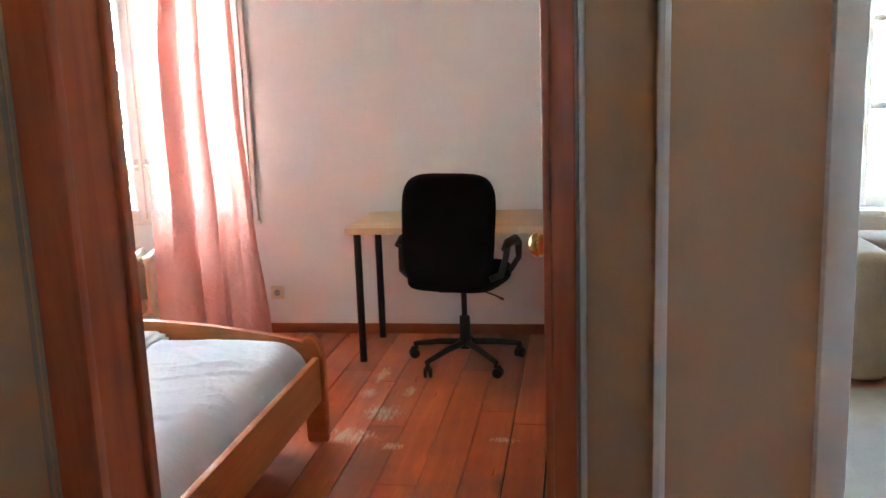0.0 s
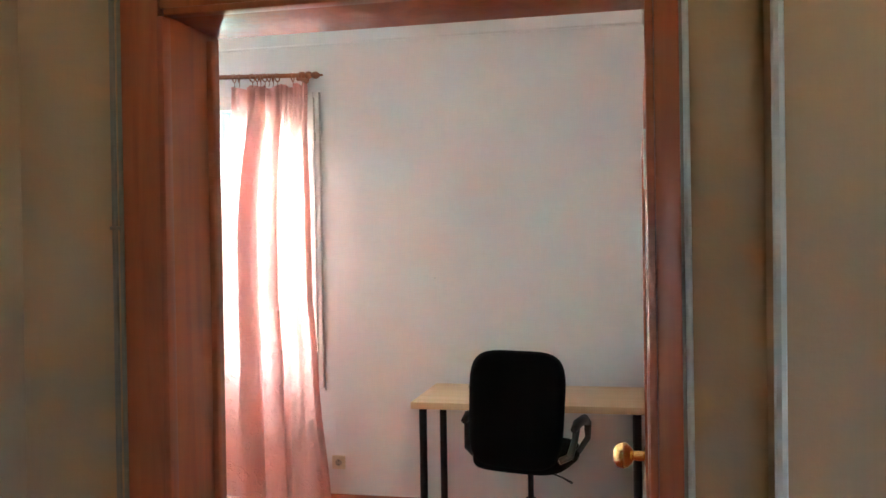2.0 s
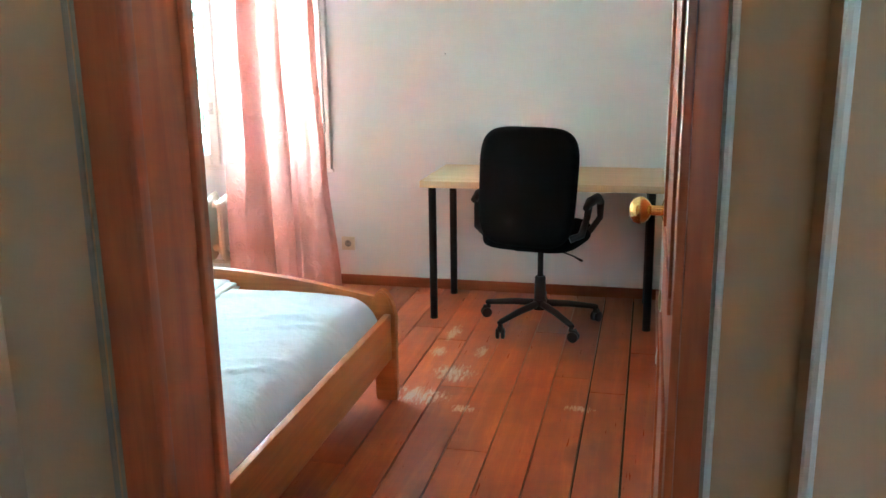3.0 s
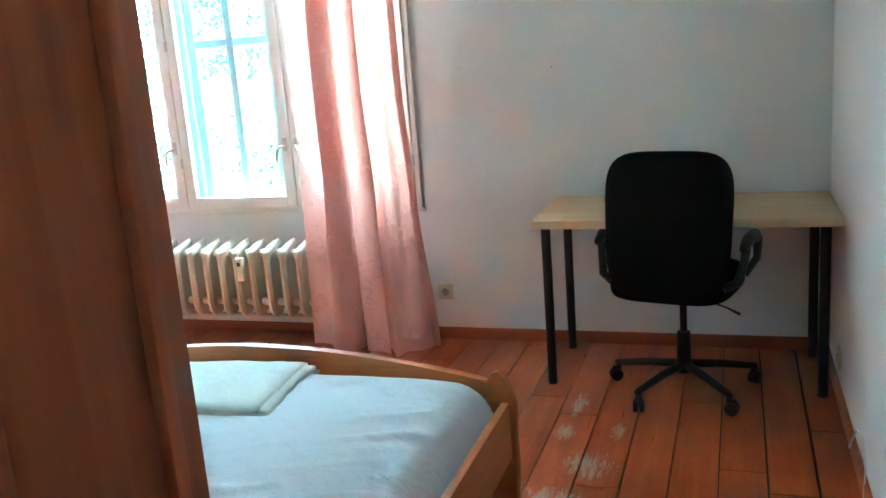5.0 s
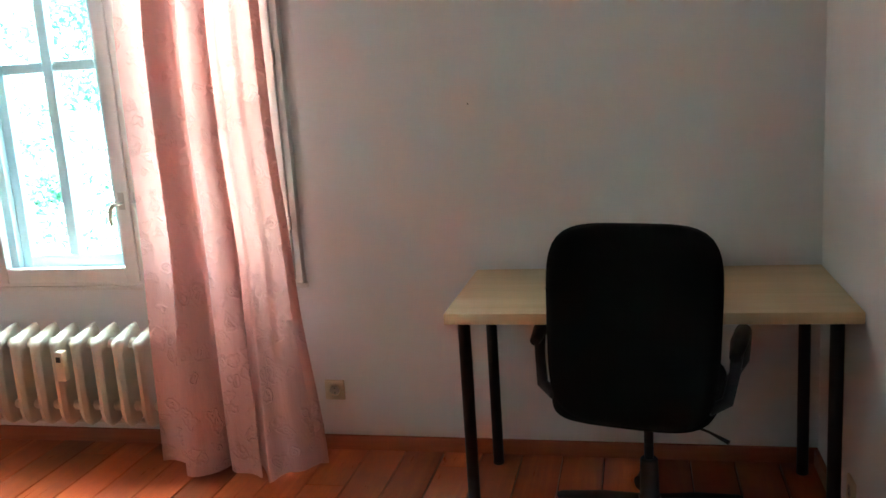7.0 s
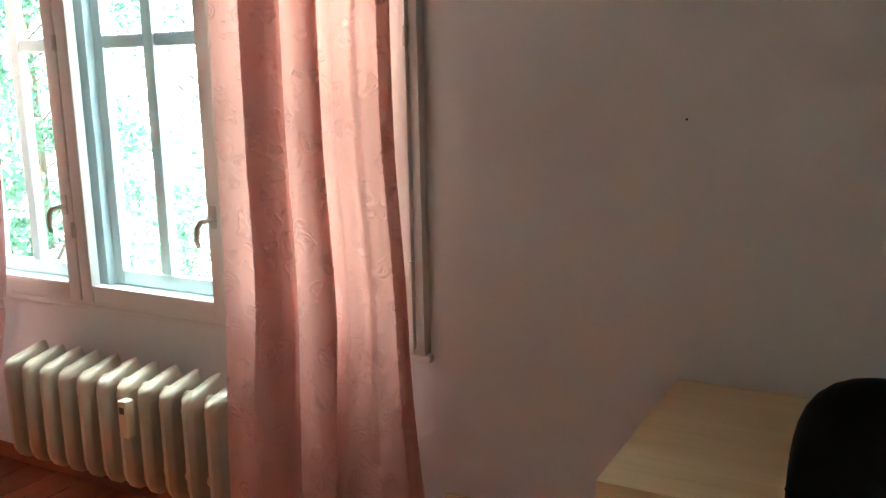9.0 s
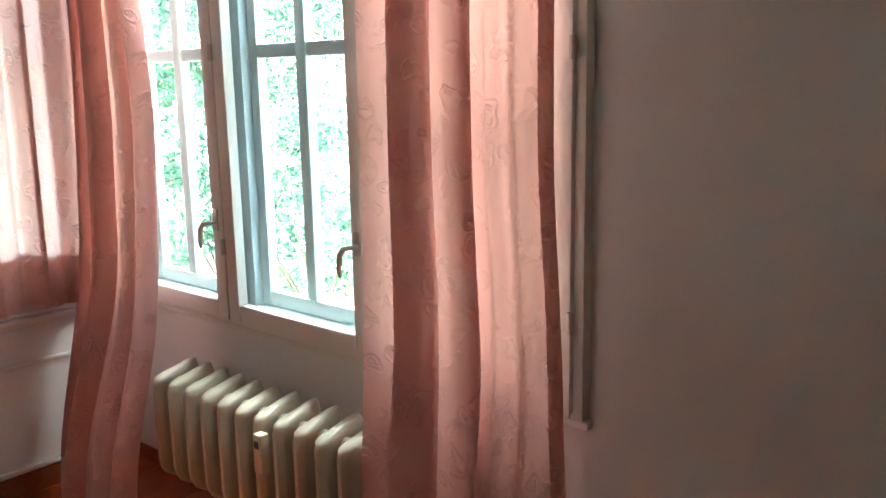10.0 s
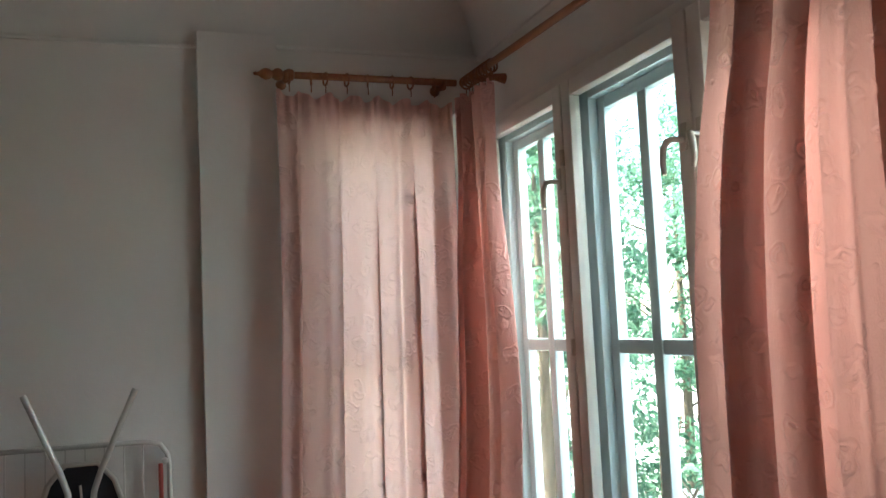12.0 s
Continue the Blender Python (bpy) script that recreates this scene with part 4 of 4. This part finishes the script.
R = Matrix.Translation((CX, CY, 0)) @ Matrix.Rotation(yaw, 4, "Z")


def cushion(w, d, h, bulge, m, n=4.0, taper=0.0, nu=80, nv=18):
    """A padded slab: rounded outline w by h, thickness d, swelling towards its middle."""
    bm = bmesh.new()
    rings = []
    for j in range(nv + 1):
        f = math.sin((j / nv - 0.5) * math.pi)
        shrink = (1 - abs(f) ** 3.0) ** (1 / 3.0)
        ringv = []
        for i in range(nu):
            a = math.tau * i / nu
            ca, sa = math.cos(a), math.sin(a)
            rr = (abs(ca) ** n + abs(sa) ** n) ** (-1 / n)
            x, z = rr * ca * w / 2, rr * sa * h / 2
            k = 0.80 + 0.20 * shrink
            k = max(k, 0.02) if 0 < j < nv else 0.55
            x *= k * (1 + taper * z / h)
            z *= k
            ringv.append(bm.verts.new(m @ Vector((x, f * d / 2 * (1 if 0 < j < nv else 1.04), z))))
        rings.append(ringv)
    for a, b in zip(rings, rings[1:]):
        for i in range(nu):
            bm.faces.new((a[i], a[(i + 1) % nu], b[(i + 1) % nu], b[i]))
    bm.faces.new(rings[0][::-1])
    bm.faces.new(rings[-1])
    return bm


tilt = Matrix.Rotation(radians(-7), 4, "X")
back = part("backrest", cushion(0.485, 0.085, 0.568, 0.02, R @ Matrix.Translation((0.010, -0.215, 0.749)) @ tilt, 4.6, 0.07), BLACKCLOTH, chair)
bm = cushion(0.40, 0.05, 0.22, 0.02, R @ Matrix.Translation((0.0, -0.155, 0.90)) @ tilt, 5.0)
part("head_cushion", bm, BLACKCLOTH, back)
bm = bmesh.new()
seam = [R @ Matrix.Translation((-0.028, -0.215, 0.735)) @ tilt @ Vector((x, -0.0445 + 0.006 * (x / 0.2) ** 2, 0.11)) for x in [-0.2 + 0.04 * k for k in range(11)]]
part("seam", add_tube(bm, seam, 0.0028, 6), BLACKCLOTH, back)
part("seat", cushion(0.49, 0.10, 0.48, 0.02, R @ Matrix.Translation((-0.03, 0.03, 0.475)) @ Matrix.Rotation(radians(90), 4, "X"), 4.0), BLACKCLOTH, chair)
part("seat_plate", add_box(bmesh.new(), (CX - 0.12, CY - 0.10, 0.405), (CX + 0.10, CY + 0.12, 0.432), 0.008), BLACKMETAL, chair)
part("lever", add_tube(bmesh.new(), [R @ Vector(p) for p in ((0.08, -0.03, 0.415), (0.20, -0.09, 0.405), (0.255, -0.11, 0.39))], [0.004, 0.004, 0.007], 8), BLACKPLASTIC, chair)
for s in (-1, 1):
    pts = [(-0.018 + 0.225 * s, -0.16, 0.50), (-0.018 + 0.272 * s, -0.13, 0.52), (-0.018 + 0.288 * s, -0.10, 0.60), (-0.018 + 0.292 * s, -0.085, 0.655)]
    ar = part("armrest", add_tube(bmesh.new(), [R @ Vector(p) for p in pts], [0.017, 0.018, 0.016, 0.018], 12), BLACKPLASTIC, chair)
    pts = [(-0.018 + 0.292 * s, -0.13, 0.650), (-0.018 + 0.293 * s, -0.07, 0.672), (-0.018 + 0.290 * s, 0.05, 0.672), (-0.018 + 0.285 * s, 0.12, 0.640), (-0.018 + 0.282 * s, 0.13, 0.56), (-0.018 + 0.24 * s, 0.10, 0.49)]
    part("arm_pad", add_tube(bmesh.new(), [R @ Vector(p) for p in pts], [0.016, 0.024, 0.024, 0.02, 0.016, 0.015], 12), BLACKPLASTIC, ar)

# ---- bed ----
BX0, BX1, BY0, BY1 = -2.92, -1.13, 2.0, 3.99
bed = thing("bed", ((BX0 + BX1) / 2, 3.0, 0), "wide oiled pine bed with an arched footboard", "bed")
mid = (BX0 + BX1) / 2
bm = bmesh.new()
N = 40
top = []
for i in range(N + 1):
    f = i / N
    x = BX0 + 0.075 + (BX1 - BX0 - 0.15) * f
    k = (x - mid) / ((BX1 - BX0) / 2)
    top.append((x, 0.418 + 0.105 * math.cos(k * math.pi / 2) ** 0.9))
outline = [(BX0 + 0.075, 0.17)] + top + [(BX1 - 0.075, 0.17)]
add_prism(bm, outline, 3.955, 3.988, lambda u, v, d: (u, d, v))
bmesh.ops.bevel(bm, geom=[e for e in bm.edges if abs(e.verts[0].co.y - e.verts[1].co.y) < 1e-5 and e.verts[0].co.z > 0.3 and e.verts[1].co.z > 0.3], offset=0.010, segments=3, affect="EDGES")
part("footboard", bm, PINE, bed)
for x0, x1 in ((BX1 - 0.09, BX1), (BX0, BX0 + 0.09)):
    bm = bmesh.new()
    pr = [(x0 + 0.004, 0), (x1 - 0.004, 0), (x1, 0.02), (x1, 0.355), (x1 - 0.007, 0.40), (x1 - 0.020, 0.436), (x1 - 0.036, 0.458), (x1 - 0.050, 0.468), (x0 + 0.026, 0.467), (x0 + 0.012, 0.455), (x0, 0.425), (x0, 0.02)]
    if x0 < mid:
        pr = [(x0 + x1 - u, v) for u, v in pr][::-1]
    add_prism(bm, pr, 3.948, 3.995, lambda u, v, d: (u, d, v))
    bmesh.ops.bevel(bm, geom=[e for e in bm.edges if abs(e.verts[0].co.y - e.verts[1].co.y) < 1e-5], offset=0.008, segments=3, affect="EDGES")
    part("post", bm, PINE, bed)
    part("rear_post", add_box(bmesh.new(), (x0, BY0, 0), (x1, BY0 + 0.05, 0.60), 0.008), PINE, bed)
for x0, x1 in ((BX1 - 0.042, BX1 - 0.014), (BX0 + 0.014, BX0 + 0.042)):
    part("side_rail", add_box(bmesh.new(), (x0, BY0 + 0.05, 0.185), (x1, 3.947, 0.375), 0.006), PINE_Y, bed)
part("headboard", add_box(bmesh.new(), (BX0 + 0.09, BY0 + 0.008, 0.2), (BX1 - 0.09, BY0 + 0.04, 0.62), 0.01), PINE, bed)
for k in range(14):
    y = BY0 + 0.16 + 0.135 * k
    part("slat", add_box(bmesh.new(), (BX0 + 0.043, y, 0.225), (BX1 - 0.043, y + 0.07, 0.242), 0.003), PINE, bed)


def mattress_top(u, v):
    x = BX0 + 0.05 + (BX1 - BX0 - 0.10) * u
    y = BY0 + 0.055 + (3.945 - BY0 - 0.055) * v
    eu, ev = min(u, 1 - u), min(v, 1 - v)
    edge = 1 - math.exp(-eu * 42) * 0.9
    edge2 = 1 - math.exp(-ev * 95) * 0.9
    z = 0.268 + 0.196 * min(1, edge ** 0.5) * min(1, edge2 ** 0.5)
    n1 = noise.noise(Vector((x * 3.0, y * 5.0, 0.3)))
    n2 = noise.noise(Vector((x * 1.2 + y * 2.2, (y - x * 0.4) * 16.0, 2.0)))
    n3 = noise.noise(Vector((x * 4 + 7, (y + x * 0.8) * 9.0, 5.0)))
    z += (0.007 * n1 + 0.018 * max(0, n2) ** 1.3 + 0.015 * max(0, n3) ** 1.3) * min(1, eu * 12, ev * 12)
    z -= 0.018 * smooth01(u, 0.93, 1.0) * v
    return x, y, z


mat_thing = thing("mattress", (mid, 3.0, 0.245), "mattress under a white crumpled fitted sheet", "mattress")
part("sheet", add_sheet(bmesh.new(), mattress_top, 150, 170), SHEET, mat_thing, smooth=80)
part("core", add_box(bmesh.new(), (BX0 + 0.06, BY0 + 0.065, 0.244), (BX1 - 0.06, 3.94, 0.27), 0.01), SHEET, mat_thing)

bl = thing("folded_blanket", (-2.06, 3.76, 0.44), "neatly folded off-white blanket lying on the bed", "blanket")
RB = Matrix.Translation((-2.035, 3.715, 0.459)) @ Matrix.Rotation(radians(5), 4, "Z")
for k, (w, d, dx, dy) in enumerate(((0.50, 0.40, 0.014, 0.0), (0.485, 0.395, 0.0, 0.003), (0.492, 0.39, 0.008, -0.002), (0.465, 0.395, -0.008, 0.002))):
    bm = bmesh.new()

    def layer(u, v, w=w, d=d, dx=dx, dy=dy, k=k):
        x, y = (u - 0.5) * w + dx, (v - 0.5) * d + dy
        z = 0.0075 * k + 0.003 + 0.003 * noise.noise(Vector((x * 7, y * 7, k * 3.0))) + 0.0025 * math.exp(-((u - v * 0.5 - 0.3) / 0.05) ** 2)
        sh = min(u, 1 - u, v, 1 - v)
        z += 0.006 * noise.noise(Vector((x * 4 + 3, y * 6, 1.5))) * (0.3 + 0.25 * k)
        z -= 0.012 * math.exp(-sh * 32)
        return RB @ Vector((x, y, z))

    add_sheet(bm, layer, 40, 34)
    ret = bmesh.ops.extrude_face_region(bm, geom=bm.faces[:])
    bmesh.ops.translate(bm, verts=[g for g in ret["geom"] if isinstance(g, bmesh.types.BMVert)], vec=(0, 0, 0.0075))
    part("fold", bm, BLANKET, bl, smooth=70)

# ---- laundry airer and ironing board folded against the west wall ----
AX = XW + 0.03
airer = thing("clothes_airer", (AX, 4.05, 0), "folded white metal clothes airer leaning against the wall", "clothes airer")
Q = lambda y, z, d=0.0: (AX + 0.01 + (1.33 - z) * 0.05 + d, y, z)
part("frame", add_tube(bmesh.new(), [Q(4.355, 0.012), Q(4.355, 1.24), Q(4.348, 1.285), Q(4.325, 1.318), Q(4.28, 1.33), Q(4.05, 1.333), Q(3.70, 1.335), Q(3.40, 1.335), Q(3.36, 1.32), Q(3.345, 1.28), Q(3.34, 0.012)], 0.009, 10), STEEL, airer)
for k in range(15):
    y = 3.40 + 0.062 * k
    part("line_wire", add_tube(bmesh.new(), [Q(y, 1.328), Q(y, 0.25)], 0.0022, 6), STEEL, airer)
part("crossbar", add_tube(bmesh.new(), [Q(3.342, 0.25), Q(4.354, 0.25)], 0.006, 8), STEEL, airer)
part("leg", add_tube(bmesh.new(), [Q(4.325, 1.255, 0.018), Q(4.325, 0.012, 0.018)], 0.008, 8), REDPLASTIC, airer, "red folding leg")
part("leg", add_tube(bmesh.new(), [Q(3.375, 1.255, 0.018), Q(3.375, 0.012, 0.018)], 0.008, 8), REDPLASTIC, airer, "red folding leg")
for y in (4.34, 3.36):
    part("pivot", add_lathe(bmesh.new(), [(0.011, 0), (0.011, 0.022), (0.005, 0.025)], pose(*Q(y, 1.262, 0.0), 0, 90, 0), 12), STEEL, airer)
ib = thing("ironing_board", (AX + 0.09, 4.07, 0), "folded ironing board with dark cover and splayed steel legs", "ironing board")
BXX = AX + 0.075
bd = [(-0.15, 0.0), (0.15, 0.0), (0.17, 0.12), (0.17, 0.85), (0.145, 1.05), (0.10, 1.19), (0.05, 1.25), (-0.05, 1.25), (-0.10, 1.19), (-0.145, 1.05), (-0.17, 0.85), (-0.17, 0.12)]
bm = add_prism(bmesh.new(), bd, BXX, BXX + 0.025, lambda u, v, d: (d, 4.075 + u, v + 0.03))
bmesh.ops.bevel(bm, geom=bm.edges[:], offset=0.006, segments=2, affect="EDGES")
part("cover", bm, BOARDCLOTH, ib, "dark cloth cover")
rim = [(BXX + 0.03, 4.075 + u * 1.02, v * 1.005 + 0.03) for u, v in bd]
part("rim", add_tube(bmesh.new(), rim, 0.009, 8, True), STEEL, ib)
for s in (-1, 1):
    part("leg", add_tube(bmesh.new(), [(BXX + 0.055, 4.075 + 0.034 * s, 0.012), (BXX + 0.055, 4.075 + 0.034 * s, 1.14), (BXX + 0.056, 4.075 + 0.040 * s, 1.20), (BXX + 0.057, 4.075 + 0.062 * s, 1.265), (BXX + 0.05, 4.075 + 0.172 * s, 1.522)], 0.0105, 12), STEEL, ib)
part("linkage", add_tube(bmesh.new(), [(BXX + 0.045, 4.075, 0.6), (BXX + 0.045, 4.078, 1.15), (BXX + 0.045, 4.072, 1.22)], 0.004, 6), STEEL, ib)
part("cross_rod", add_tube(bmesh.new(), [(BXX + 0.05, 4.035, 1.17), (BXX + 0.05, 4.115, 1.17)], 0.005, 8), STEEL, ib)

# ---- next room, seen through the opening ----
sofa = thing("sofa", (2.1, 5.2, 0), "beige brown corduroy sofa under the window", "sofa")
part("base", add_box(bmesh.new(), (1.30, 4.78, 0.03), (3.0, 5.50, 0.36), 0.05, 3), SOFA, sofa)
part("backrest", add_box(bmesh.new(), (1.32, 5.22, 0.30), (2.98, 5.52, 0.62), 0.06, 3), SOFA, sofa)
part("armrest", add_box(bmesh.new(), (1.16, 4.74, 0.02), (1.34, 5.52, 0.64), 0.05, 3), SOFA, sofa)
part("seat_cushion", add_box(bmesh.new(), (1.36, 4.76, 0.33), (2.15, 5.24, 0.47), 0.05, 3), SOFA, sofa)
part("seat_cushion", add_box(bmesh.new(), (2.17, 4.76, 0.33), (2.96, 5.24, 0.47), 0.05, 3), SOFA, sofa)
bm = bmesh.new()
add_sheet(bm, lambda u, v: (0.5 + 2.6 * u, 2.6 + 2.1 * v, 0.010 + 0.004 * noise.noise(Vector((u * 60, v * 50, 0)))), 90, 70)
ret = bmesh.ops.extrude_face_region(bm, geom=bm.faces[:])
bmesh.ops.translate(bm, verts=[g for g in ret["geom"] if isinstance(g, bmesh.types.BMVert)], vec=(0, 0, -0.012))
tagged(part("rug", bm, RUGMAT), "grey beige shaggy rug in front of the sofa", "rug")

# ---- garden ----
GZ = -1.0
setting("ground", [((-600, -600, GZ - 0.3), (600, 600, GZ))], GRASS, "pale sunlit gravel garden ground", "ground")


def leaf_cloud(centres, count, size, seed):
    rng = np.random.default_rng(seed)
    verts, faces = [], []
    for (cx_, cy_, cz_, rad_) in centres:
        for _ in range(count):
            d = rng.normal(size=3)
            d /= np.linalg.norm(d) + 1e-9
            p = np.array((cx_, cy_, cz_)) + d * rad_ * (0.35 + 0.65 * rng.random() ** 0.5) * np.array((1, 1, 0.8))
            a = rng.normal(size=3)
            a /= np.linalg.norm(a)
            b = np.cross(a, rng.normal(size=3))
            b /= np.linalg.norm(b) + 1e-9
            s = size * (0.6 + 0.8 * rng.random())
            c = np.cross(a, b)
            k = len(verts)
            verts += [tuple(p - a * s), tuple(p + b * s * 0.42 + c * s * 0.1), tuple(p + a * s), tuple(p - b * s * 0.42 + c * s * 0.1)]
            faces.append((k, k + 1, k + 2, k + 3))
    return verts, faces


def tree(base, height, spread, seed, material, label, leaf=0.055, clumps=40, per=200):
    rng = random.Random(seed)
    t = thing("tree", base, label, "tree", "garden trees")
    bx, by, bz = base
    bm = bmesh.new()
    add_tube(bm, [(bx, by, bz - 0.05), (bx + 0.05, by, bz + height * 0.3), (bx - 0.04, by + 0.05, bz + height * 0.6), (bx + 0.05, by, bz + height * 0.9)], [0.09, 0.07, 0.05, 0.02], 10)
    tips = []
    for k in range(10):
        a = rng.random() * math.tau
        h0 = height * (0.22 + 0.06 * k)
        r = spread * (0.5 + 0.5 * rng.random())
        tip = (bx + math.cos(a) * r, by + math.sin(a) * r, bz + h0 + height * (0.05 + 0.2 * rng.random()))
        add_tube(bm, [(bx, by, bz + h0), ((bx + tip[0]) / 2, (by + tip[1]) / 2, (bz + h0 + tip[2]) / 2 + 0.1), tip], [0.022, 0.014, 0.006], 7)
        tips.append(tip)
    part("trunk", bm, BARK, t)
    cs = [(*tp, spread * 0.26) for tp in tips]
    while len(cs) < clumps:
        a, q = rng.random() * math.tau, rng.random()
        h = 0.12 + 0.9 * rng.random()
        r = spread * math.sqrt(q) * math.sin(math.pi * min(0.97, max(0.2, h))) ** 0.5
        cs.append((bx + math.cos(a) * r, by + math.sin(a) * r, bz + height * h, spread * (0.14 + 0.16 * rng.random())))
    verts, faces = leaf_cloud(cs, per, leaf, seed)
    me = bpy.data.meshes.new("crown")
    me.from_pydata([tuple(Vector(v) - Vector(base)) for v in verts], [], faces)
    me.materials.append(material)
    crown = new("crown", me)
    crown.parent = t
    return t


for k, (x, y, h, s, mt) in enumerate((
        (-6.2, 11.2, 5.2, 1.7, LEAF), (-9.2, 12.4, 6.0, 2.1, LEAFPALE), (-3.8, 12.0, 5.0, 1.7, LEAFPALE), (-1.2, 11.4, 5.5, 1.9, LEAF), (1.8, 12.6, 6.5, 2.2, LEAF),
        (-12.5, 12.2, 5.4, 2.0, LEAF), (-7.6, 16.5, 7.5, 2.6, LEAF), (-3.0, 17.5, 6.5, 2.6, LEAFPALE), (-14.5, 9.0, 6.0, 2.2, LEAFPALE), (-11.0, 6.5, 5.0, 1.8, LEAF), (5.0, 12.0, 6.0, 2.2, LEAFPALE), (-9.6, 8.4, 5.0, 1.5, LEAF), (-12.4, 10.0, 5.6, 1.9, LEAFPALE), (-16.5, 14.5, 7.0, 2.6, LEAF))):
    tree((x, y, GZ), h, s, 40 + k, mt, "leafy green garden tree with an uneven crown" if mt is LEAF else "pale green garden tree with an airy crown")


def shrub(base, r, seed, material):
    t = thing("shrub", base, "leafy green garden shrub", "shrub", "garden shrubs")
    rng = random.Random(seed)
    bm = bmesh.new()
    for k in range(7):
        a = rng.random() * math.tau
        add_tube(bm, [(base[0], base[1], base[2] - 0.02), (base[0] + math.cos(a) * r * 0.4, base[1] + math.sin(a) * r * 0.4, base[2] + r * 0.7), (base[0] + math.cos(a) * r * 0.8, base[1] + math.sin(a) * r * 0.8, base[2] + r * 1.3)], [0.02, 0.013, 0.005], 6)
    part("stems", bm, BARK, t)
    cs = [(base[0] + rng.uniform(-1, 1) * r * 0.7, base[1] + rng.uniform(-1, 1) * r * 0.6, base[2] + rng.uniform(0.3, 1.5) * r, r * rng.uniform(0.25, 0.42)) for _ in range(12)]
    verts, faces = leaf_cloud(cs, 120, 0.05, seed)
    me = bpy.data.meshes.new("crown")
    me.from_pydata([tuple(Vector(v) - Vector(base)) for v in verts], [], faces)
    me.materials.append(material)
    new("crown", me).parent = t


for k, (x, y, r) in enumerate(((-5.2, 8.9, 0.9), (-7.4, 9.4, 1.0), (-3.6, 9.2, 0.8), (-9.6, 9.8, 1.1), (-2.0, 9.0, 0.9), (-0.3, 9.6, 1.0), (2.4, 9.4, 1.1), (-8.4, 4.8, 0.9), (-12.0, 9.6, 1.0))):
    shrub((x, y, GZ), r, 90 + k, LEAF if k % 2 else LEAFPALE)

# pale house across the garden
hx0, hx1, hy = -26.0, -8.0, 27.0
house = thing("house", ((hx0 + hx1) / 2, hy + 4, GZ), "pale plastered house with a tiled roof across the garden", "house")
part("wall", add_box(bmesh.new(), (hx0, hy, GZ), (hx1, hy + 9, GZ + 9.0)), FACADE, house)
bm = bmesh.new()
add_prism(bm, [(hy - 0.6, GZ + 9.0), (hy + 4.5, GZ + 12.6), (hy + 9.6, GZ + 9.0)], hx0 - 0.5, hx1 + 0.5, lambda u, v, d: (d, u, v))
part("roof", bm, ROOFTILE, house)
for r in range(3):
    for k in range(7):
        x, z = hx0 + 1.4 + 2.45 * k, GZ + 1.0 + 2.8 * r
        wdw = part("window", add_box(bmesh.new(), (x, hy - 0.05, z), (x + 1.1, hy + 0.02, z + 1.6), 0.01), FACADEGLASS, house)
        bm = bmesh.new()
        for a, b in (((x - 0.07, z - 0.07), (x, z + 1.67)), ((x + 1.1, z - 0.07), (x + 1.17, z + 1.67)), ((x + 0.52, z), (x + 0.58, z + 1.6)), ((x, z - 0.07), (x + 1.1, z)), ((x, z + 1.6), (x + 1.1, z + 1.67))):
            add_box(bm, (a[0], hy - 0.09, a[1]), (b[0], hy - 0.0, b[1]))
        part("frame", bm, JOINERY, wdw)

# slatted garden bench in the grass
bench = thing("garden_bench", (-5.35, 8.1, GZ), "dark slatted garden bench on the gravel", "bench")
for x in (-5.9, -4.9):
    part("end_frame", add_tube(bmesh.new(), [(x, 7.85, GZ), (x, 7.87, GZ + 0.42), (x, 8.25, GZ + 0.40), (x, 8.38, GZ + 0.85), (x, 8.25, GZ + 0.40), (x, 8.3, GZ)], 0.022, 8), BLACKMETAL, bench)
for k in range(4):
    part("slat", add_box(bmesh.new(), (-5.95, 7.87 + 0.1 * k, GZ + 0.42), (-4.85, 7.94 + 0.1 * k, GZ + 0.445), 0.004), BARK, bench)
for k in range(3):
    part("slat", add_box(bmesh.new(), (-5.95, 8.27 + 0.035 * k, GZ + 0.55 + 0.11 * k), (-4.85, 8.29 + 0.035 * k, GZ + 0.62 + 0.11 * k), 0.004), BARK, bench)

# ---- floor boards ----
board = bmesh.new()
add_box(board, (-0.5, -0.5, -0.5), (0.5, 0.5, 0.5))
for v in board.verts:
    if v.co.z > 0:
        v.co.x *= 0.988
        v.co.y *= 0.9995
board_mesh = finish("plank", board, FLOOR, 0)
rng = random.Random(5)
floor_ob = bpy.data.objects["floor"]
PW = 0.156
x = -0.217 - PW * 27
while x < XE + 0.05:
    lo, hi = max(x, XW - 0.02), min(x + PW, XE + 0.03)
    if hi - lo > 0.01:
        k = round((x + 0.217) / PW)
        cut = 4.20 if k == -1 else 3.2 + 1.9 * ((k * 37) % 10) / 10
        ends = [YH - 0.005, cut - 1.7, cut, cut + 1.5, YN + 0.005]
        ends = sorted(e for e in ends if YH - 0.006 <= e <= YN + 0.006)
        gap = 0.008 if k in (-1, 0) else 0.0035 + 0.002 * rng.random()
        for a, b in zip(ends, ends[1:]):
            if b - a < 0.05:
                continue
            ob = new("plank", board_mesh)
            ob.location = ((lo + hi) / 2, (a + b) / 2, -0.0105 + 0.0012 * rng.uniform(-1, 0.3))
            ob.scale = (hi - lo - gap, b - a - 0.003, 0.02)
            ob.parent = floor_ob
    x += PW
